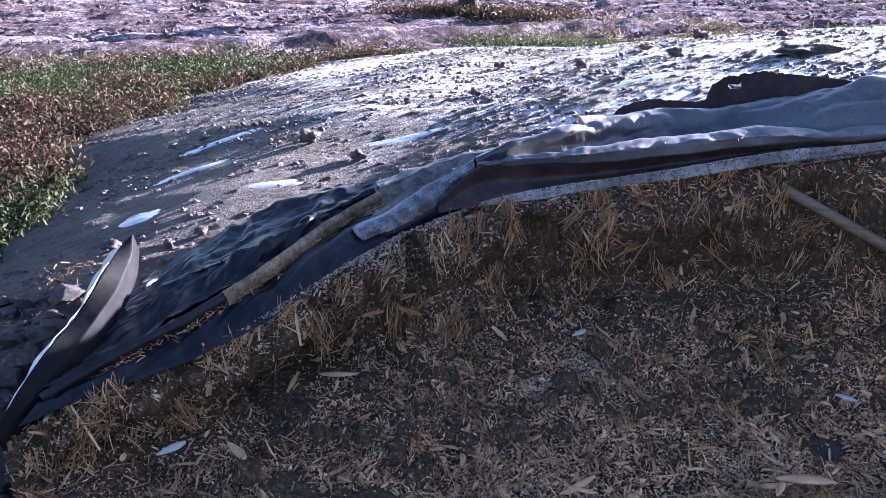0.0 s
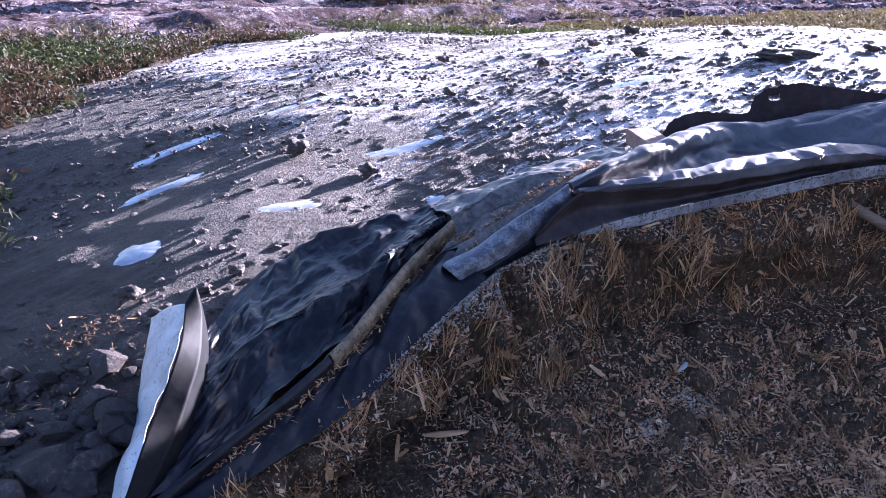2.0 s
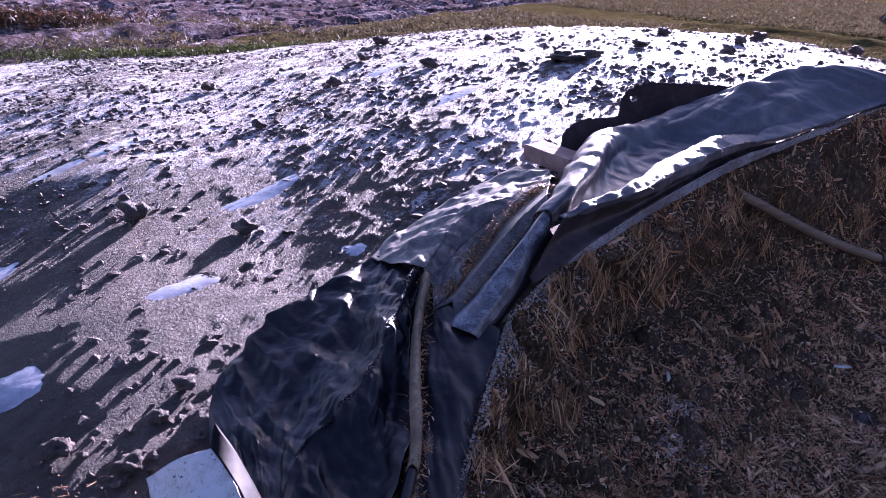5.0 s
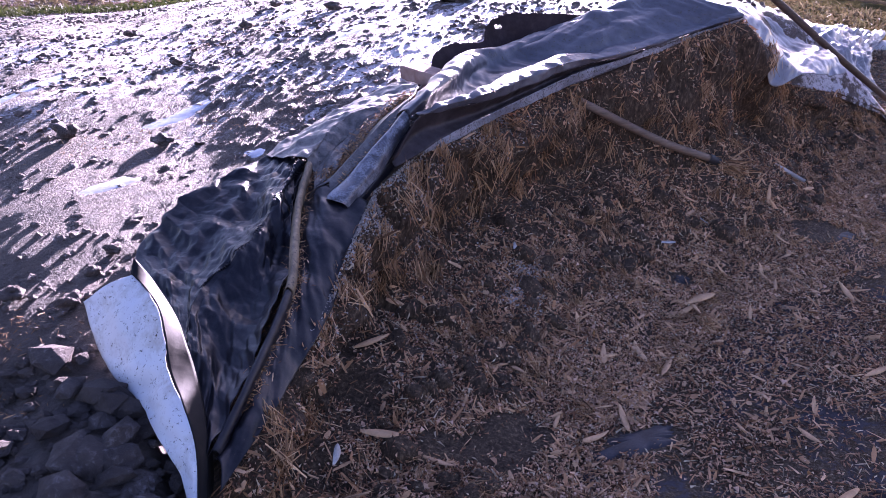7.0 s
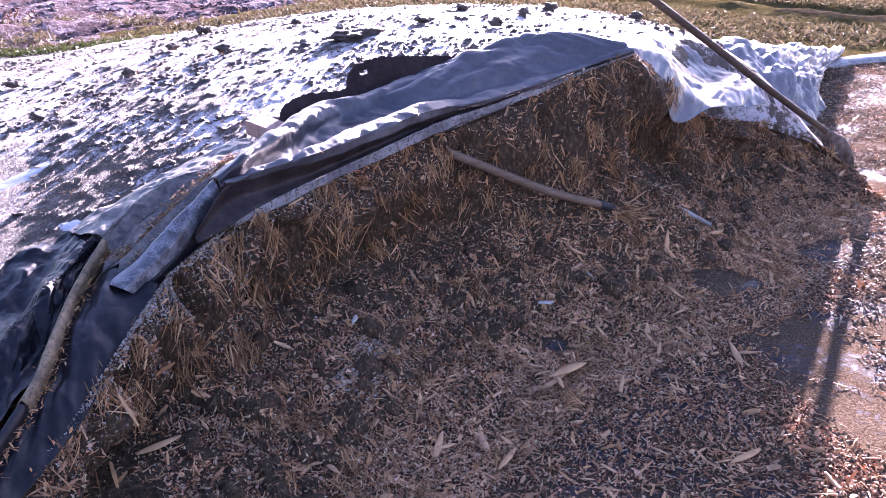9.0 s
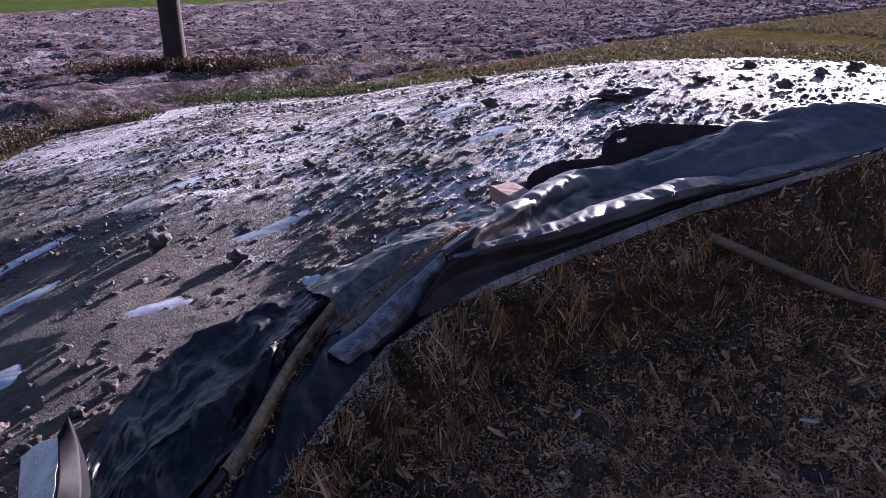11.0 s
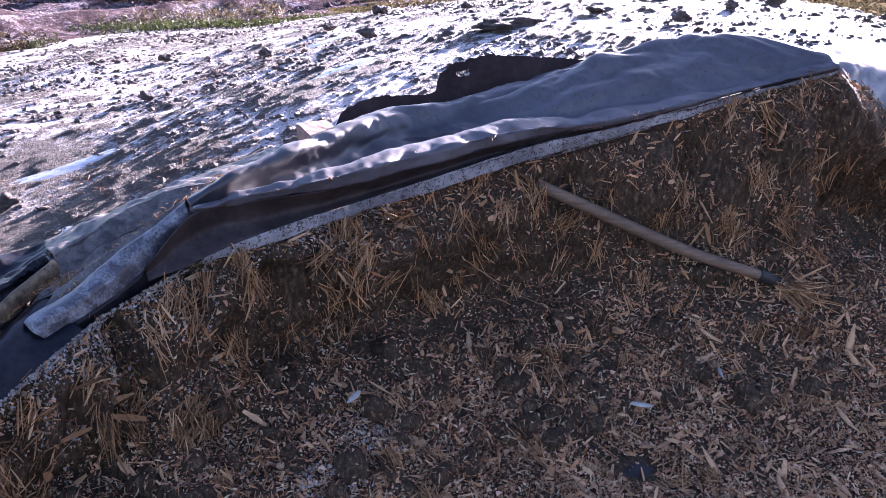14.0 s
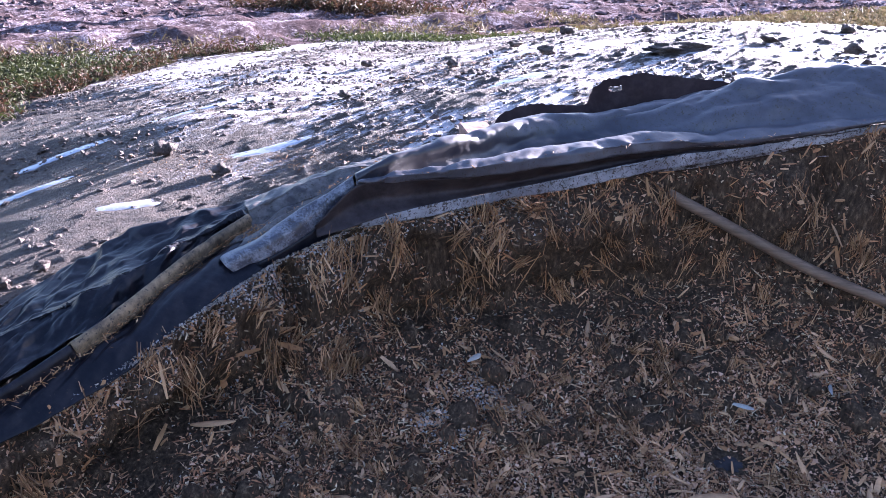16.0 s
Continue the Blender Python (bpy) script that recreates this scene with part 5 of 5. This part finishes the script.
    emit("maize_crumbs", "pale crumbs and kernels among the silage", small, small_f, p + nrm * 0.008, nrm, rng.gamma(3, 0.0020, (n, 1)) * rng.uniform(0.6, 1.3, (n, 3)) + 0.0028, 0.8, KERNEL)
    # broad torn pieces of leaf
    p, nrm, d = slope_points(4200, 1.0)
    q = floor_points(5200)
    p, nrm = np.concatenate([p + nrm * 0.01, q + [[0, 0, 0.006]]]), np.concatenate([nrm, np.tile([0, 0, 1.0], (len(q), 1))])
    n = len(p)
    wide, wide_f = strip_template(2, 0.25, 0.45)
    emit("leaf_shreds", "torn flat shreds of dry maize leaf among the silage", wide, wide_f, p, nrm,
         np.stack([rng.gamma(2.5, 0.011, n) + 0.018, rng.gamma(2.5, 0.0026, n) + 0.004, rng.uniform(0.004, 0.012, n)], -1), 0.45, HUSK)
    # frost on the rim and mould on a few clumps
    p, nrm, d = slope_points(120000, 1.7)
    rim = np.exp(-d / 0.10) * step(3.2, 3.6, p[:, 1]) * step(0.9, 0.3, p[:, 0]) * (0.6 + 0.6 * vnoise(p[:, 0] * 9, p[:, 1] * 9, 37))
    ok = rng.random(len(p)) < np.clip(1.1 * rim, 0, 1)
    p, nrm = p[ok], nrm[ok]
    q, qn, d = slope_points(120000, 0.85)
    spots = sum(np.exp(-(((q - c) ** 2).sum(1)) / (2 * r * r)) for c, r in MOULD)
    ok = rng.random(len(q)) < np.clip(2.0 * spots, 0, 1)
    p, nrm = np.concatenate([p, q[ok]]), np.concatenate([nrm, qn[ok]])
    n = len(p)
    emit("frosted_crumbs", "frosted and mouldy grey crumbs of silage", small, small_f, p + nrm * 0.01, nrm, rng.uniform(0.003, 0.0095, (n, 1)) * rng.uniform(0.6, 1.5, (n, 3)), 0.8, FROSTED)


silage_stuff()


def strewn():
    """Straw blown onto the soil and caught in the folds of the film."""
    global rng
    rng = np.random.default_rng(58)
    spots = ((0.30, 6.95, 0.40, 0.12, 260), (-0.45, 6.55, 0.25, 0.1, 90), (-1.50, 3.62, 0.10, 0.07, 160), (-0.55, 5.05, 0.30, 0.10, 150), (-1.2, 5.1, 0.3, 0.12, 90), (-1.55, 3.3, 0.12, 0.08, 80), (0.0, 5.2, 0.25, 0.1, 100))
    x = np.concatenate([rng.normal(a, c, n) for a, b, c, d, n in spots])
    y = np.concatenate([rng.normal(b, d, n) for a, b, c, d, n in spots])
    z = surface(x, y) + 0.02
    lines = [(NECK_GUTTER, 0.022, 1500, 0.012), (RIDGE_FOOT, 0.016, 1000, 0.014), (NECK_DIP, 0.010, 160, 0.008), (BAND_ROLL2, 0.01, 40, 0.006)]
    more = []
    for line, wide, n, lift in lines:
        p = spline(line, 200)[rng.integers(20, 195, n)]
        more.append(p + rng.normal(0, wide, (n, 3)) * [[1, 1, 0.25]] + [[0, 0, lift]])
    p = np.concatenate([np.stack([x, y, z], -1), *more])
    n = len(p)
    tv, tf = strip_template(2, 0.3)
    v, f = scatter(tv, [np.array([q for q in tf if len(q) == 4]), np.array([q for q in tf if len(q) == 3])], p, np.tile([0, 0, 1.0], (n, 1)),
                   np.stack([rng.gamma(2.0, 0.006, n) + 0.005, rng.uniform(0.0015, 0.005, n), rng.uniform(0.003, 0.010, n)], -1), rng.uniform(0, 6.28, n), 0.4)
    tagged(part("strewn_straw", mesh_np("strewn_straw", v, f, FIBRE, smooth=False)), "loose straw strewn on the soil and in the film folds", "straw", kind="stuff")


strewn()


def straw_clump():
    """Long straws splayed round the buried end of the fork."""
    global rng
    rng = np.random.default_rng(71)
    n = 160
    a = rng.normal(0.0, 0.75, n)
    u = np.stack([np.cos(a), -0.25 + 0.8 * np.sin(a), -0.28 + rng.normal(0, 0.35, n)], -1)
    u /= np.linalg.norm(u, axis=1)[:, None]
    long = rng.gamma(3, 0.03, n) + 0.04
    p = np.array([[2.07, 4.58, 0.365]]) + rng.normal(0, 0.022, (n, 3)) + u * 0.5 * long[:, None]
    nor = np.cross(u, rng.normal(0, 1, (n, 3)))
    nor /= np.linalg.norm(nor, axis=1)[:, None]
    tv, tf = strip_template(3, 0.4, 0.4)
    v, f = scatter(tv, [np.array([q for q in tf if len(q) == 4]), np.array([q for q in tf if len(q) == 3])], p, nor,
                   np.stack([long, rng.uniform(0.002, 0.006, n), rng.uniform(0.01, 0.05, n)], -1), np.zeros(n), 0.0, u)
    tagged(part("straw_clump", mesh_np("straw_clump", v, f, FIBRE, smooth=False)), "splayed tuft of straw round the end of the fork", "straw", kind="stuff")


straw_clump()
stalk = part("maize_stalk", mesh_np("maize_stalk", *tube([(2.44, 4.68, 0.345), (2.54, 4.60, 0.295), (2.64, 4.50, 0.235)], [0.012, 0.013, 0.010], 10, 10), FROSTED))
tagged(stalk, "short frosted maize stalk lying on the silage", "stalk")


PALELEAF = bits_material("bleached_leaf", [(0.6, 0.58, 0.56), (0.52, 0.5, 0.47)])


def husk(k, length, width):
    n, m = 12, 5
    r = np.random.default_rng(1000 + k)
    b, tw = r.uniform(-0.5, 0.5), r.uniform(-0.9, 0.9)
    p = np.zeros((n, m, 3))
    for i in range(n):
        u = i / (n - 1) - 0.5
        w = width * (1 - 0.75 * abs(2 * u) ** 2.2) * (0.8 + 0.4 * (u + 0.5))
        for j in range(m):
            q = j / (m - 1) - 0.5
            z = 0.35 * w * (0.25 - q * q) * 2 + b * length * (0.25 - u * u) * 0.5
            c, s = math.cos(tw * u), math.sin(tw * u)
            p[i, j] = (length * u, c * w * q - s * z + 0.12 * length * b * u * u, s * w * q + c * z)
    return mesh_np("maize_leaf", p.reshape(-1, 3), grid_faces(n, m), HUSK)


def husks():
    global rng
    rng = np.random.default_rng(66)
    shapes = [husk(k, 0.07 + 0.013 * k, 0.012 + 0.0022 * k) for k in range(8)]
    p, nrm, d = slope_points(70, 1.0)
    q = floor_points(95)
    p, nrm = np.concatenate([p, q]), np.concatenate([nrm, np.tile([0, 0, 1.0], (len(q), 1))])
    for k in range(len(p)):
        if p[k, 1] < 2.0:
            continue
        z = Vector(nrm[k] + rng.normal(0, 0.2, 3)).normalized()
        m = Matrix.Translation(p[k] + nrm[k] * 0.018) @ z.to_track_quat("Z", "Y").to_matrix().to_4x4() @ pose(0, 0, 0, 0, 0, rng.uniform(0, 360))
        ob = part("maize_leaf", shapes[k % 8], None, "", m)
        solid(ob, 0.0012)
        tagged(ob, "dry tan piece of maize leaf lying on the silage", "leaf", "maize leaf pieces")

    # single pieces that catch the eye
    for x, y, z, turn, tilt, size, look_as in ((0.476, 4.03, 0.30, 60, 35, 0.7, PALELEAF), (1.42, 4.17, 0.14, -20, 15, 0.8, PALELEAF), (1.28, 3.72, 0.055, 12, 8, 1.7, HUSK), (1.20, 3.66, 0.05, 75, 10, 0.9, HUSK),
                                               (1.75, 4.30, 0.17, 80, 30, 0.7, PALELEAF), (-0.45, 3.15, 0.14, -30, 20, 1.1, HUSK), (-0.62, 3.05, 0.17, 65, 40, 0.9, PALELEAF)):
        me = husk(20 + int(turn), 0.11 * size, 0.026 * size)
        me.materials[0] = look_as
        ob = part("maize_leaf", me, None, "", pose(x, y, z, tilt, 0, turn))
        solid(ob, 0.0012)
        tagged(ob, "pale dry maize leaf lying loose on the silage", "leaf", "maize leaf pieces")


husks()


LEAF_V = np.array([(-0.5, 0, 0), (-0.1, -0.5, 0.15), (0.5, 0, 0.1), (-0.1, 0.5, 0.15)])
LEAF_F = [np.array([(0, 1, 2), (0, 2, 3)])]


# ---- weeds and grass ----
def plants(name, label, mat, count, region, height, seed, leaf=(0.05, 0.014), per=7, spread=0.06):
    global rng
    rng = np.random.default_rng(seed)
    x, y = region(rng, count)
    n = len(x)
    tall = height * rng.uniform(0.4, 1.2, n)
    k = rng.integers(0, n, n * per)
    px = x[k] + rng.normal(0, spread, n * per)
    py = y[k] + rng.normal(0, spread, n * per)
    pz = surface(px, py) + tall[k] * rng.random(n * per) ** 0.8
    nor = rng.normal(0, 1, (n * per, 3)) * [[1, 1, 0.6]] + [[0, 0, 0.5]]
    nor /= np.linalg.norm(nor, axis=1)[:, None]
    sizes = np.stack([leaf[0] * rng.uniform(0.5, 1.5, n * per), leaf[1] * rng.uniform(0.5, 1.5, n * per), leaf[1] * rng.uniform(0.6, 2, n * per)], -1)
    v, f = scatter(LEAF_V, LEAF_F, np.stack([px, py, pz], -1), nor, sizes, rng.uniform(0, 6.28, n * per), 0.3)
    tagged(part(name, mesh_np(name, v, f, mat, smooth=False)), label, "weeds", kind="stuff")


def weed_zone(low, high, seed):
    def region(r, n):
        x, y = r.uniform(-8.5, -1.6, 8 * n), r.uniform(0.8, 12.3, 8 * n)
        k = vnoise(x * 0.9, y * 0.9, 15) + 0.5 * vnoise(x * 2.7, y * 2.7, 16) + 0.25 * r.normal(size=8 * n)
        foot = foot_x(y) + 0.12 + 0.2 * vnoise(x * 2, y * 2, 18)
        ok = (k > low) & (k < high) & (x < foot) & (y > 2.7 - 1.9 * step(-2.4, -4.5, x) + 0.3 * vnoise(x * 1.5, y * 1.5, 14)) & (field_f(x, y) < 10.5 + 0.4 * vnoise(x, y, 19))
        return x[ok][:n], y[ok][:n]
    return region


def grass_zone(r, n):
    a, f = r.uniform(7, 34, 4 * n), 10.2 - 22 * r.random(4 * n)
    x, y = 0.75 * a - 0.66 * f, 0.66 * a + 0.75 * f
    k = 0.86 * x + 0.5 * y
    ok = ((y > 12.6) & (x < 5)) | ((y > 9.6) & (x > 5) & (k < 14.6)) | (k > 17.1)
    return x[ok][:n], y[ok][:n]


def verge_zone(r, n):
    a, f = r.uniform(-1, 14, 4 * n), 10.4 + 1.6 * r.random(4 * n)
    x, y = 0.75 * a - 0.66 * f, 0.66 * a + 0.75 * f
    ok = vnoise(x * 0.8, y * 0.8, 29) > 0.15
    return x[ok][:n], y[ok][:n]


plants("green_weeds", "low green weeds beside the heap", GREEN, 8000, weed_zone(-9, 0.12, 0), 0.09, 201, per=9)
plants("rusty_weeds", "rust-brown withered weeds beside the heap", RUST, 6500, weed_zone(-0.05, 9, 0), 0.15, 202, per=9)
plants("rough_grass", "short frosty rough grass beyond the heap", DRYGRASS, 22000, grass_zone, 0.06, 203, (0.14, 0.024), 5, 0.14)
plants("verge_grass", "dry tufts along the edge of the ploughed field", DRYGRASS, 700, verge_zone, 0.12, 204, (0.12, 0.016), 9, 0.12)


def pole_zone(r, n):
    x, y = r.normal(-3.2, 0.8, n), r.normal(15.1, 0.25, n)
    return x, y


def strip_zone(r, n):
    x = r.uniform(-3.8, 2.5, 3 * n)
    y = 12.2 + 0.5 * vnoise(x * 0.6, x * 0, 31) + r.normal(0, 0.25, 3 * n)
    ok = vnoise(x * 1.3, y * 1.3, 33) > -0.1
    return x[ok][:n], y[ok][:n]


plants("pole_weeds", "withered rust-brown weeds round the foot of the pole", RUST, 500, pole_zone, 0.22, 205, (0.12, 0.02), 9, 0.1)
plants("strip_weeds", "green weeds along the back foot of the heap", GREEN, 520, strip_zone, 0.075, 206, (0.08, 0.018), 9, 0.14)
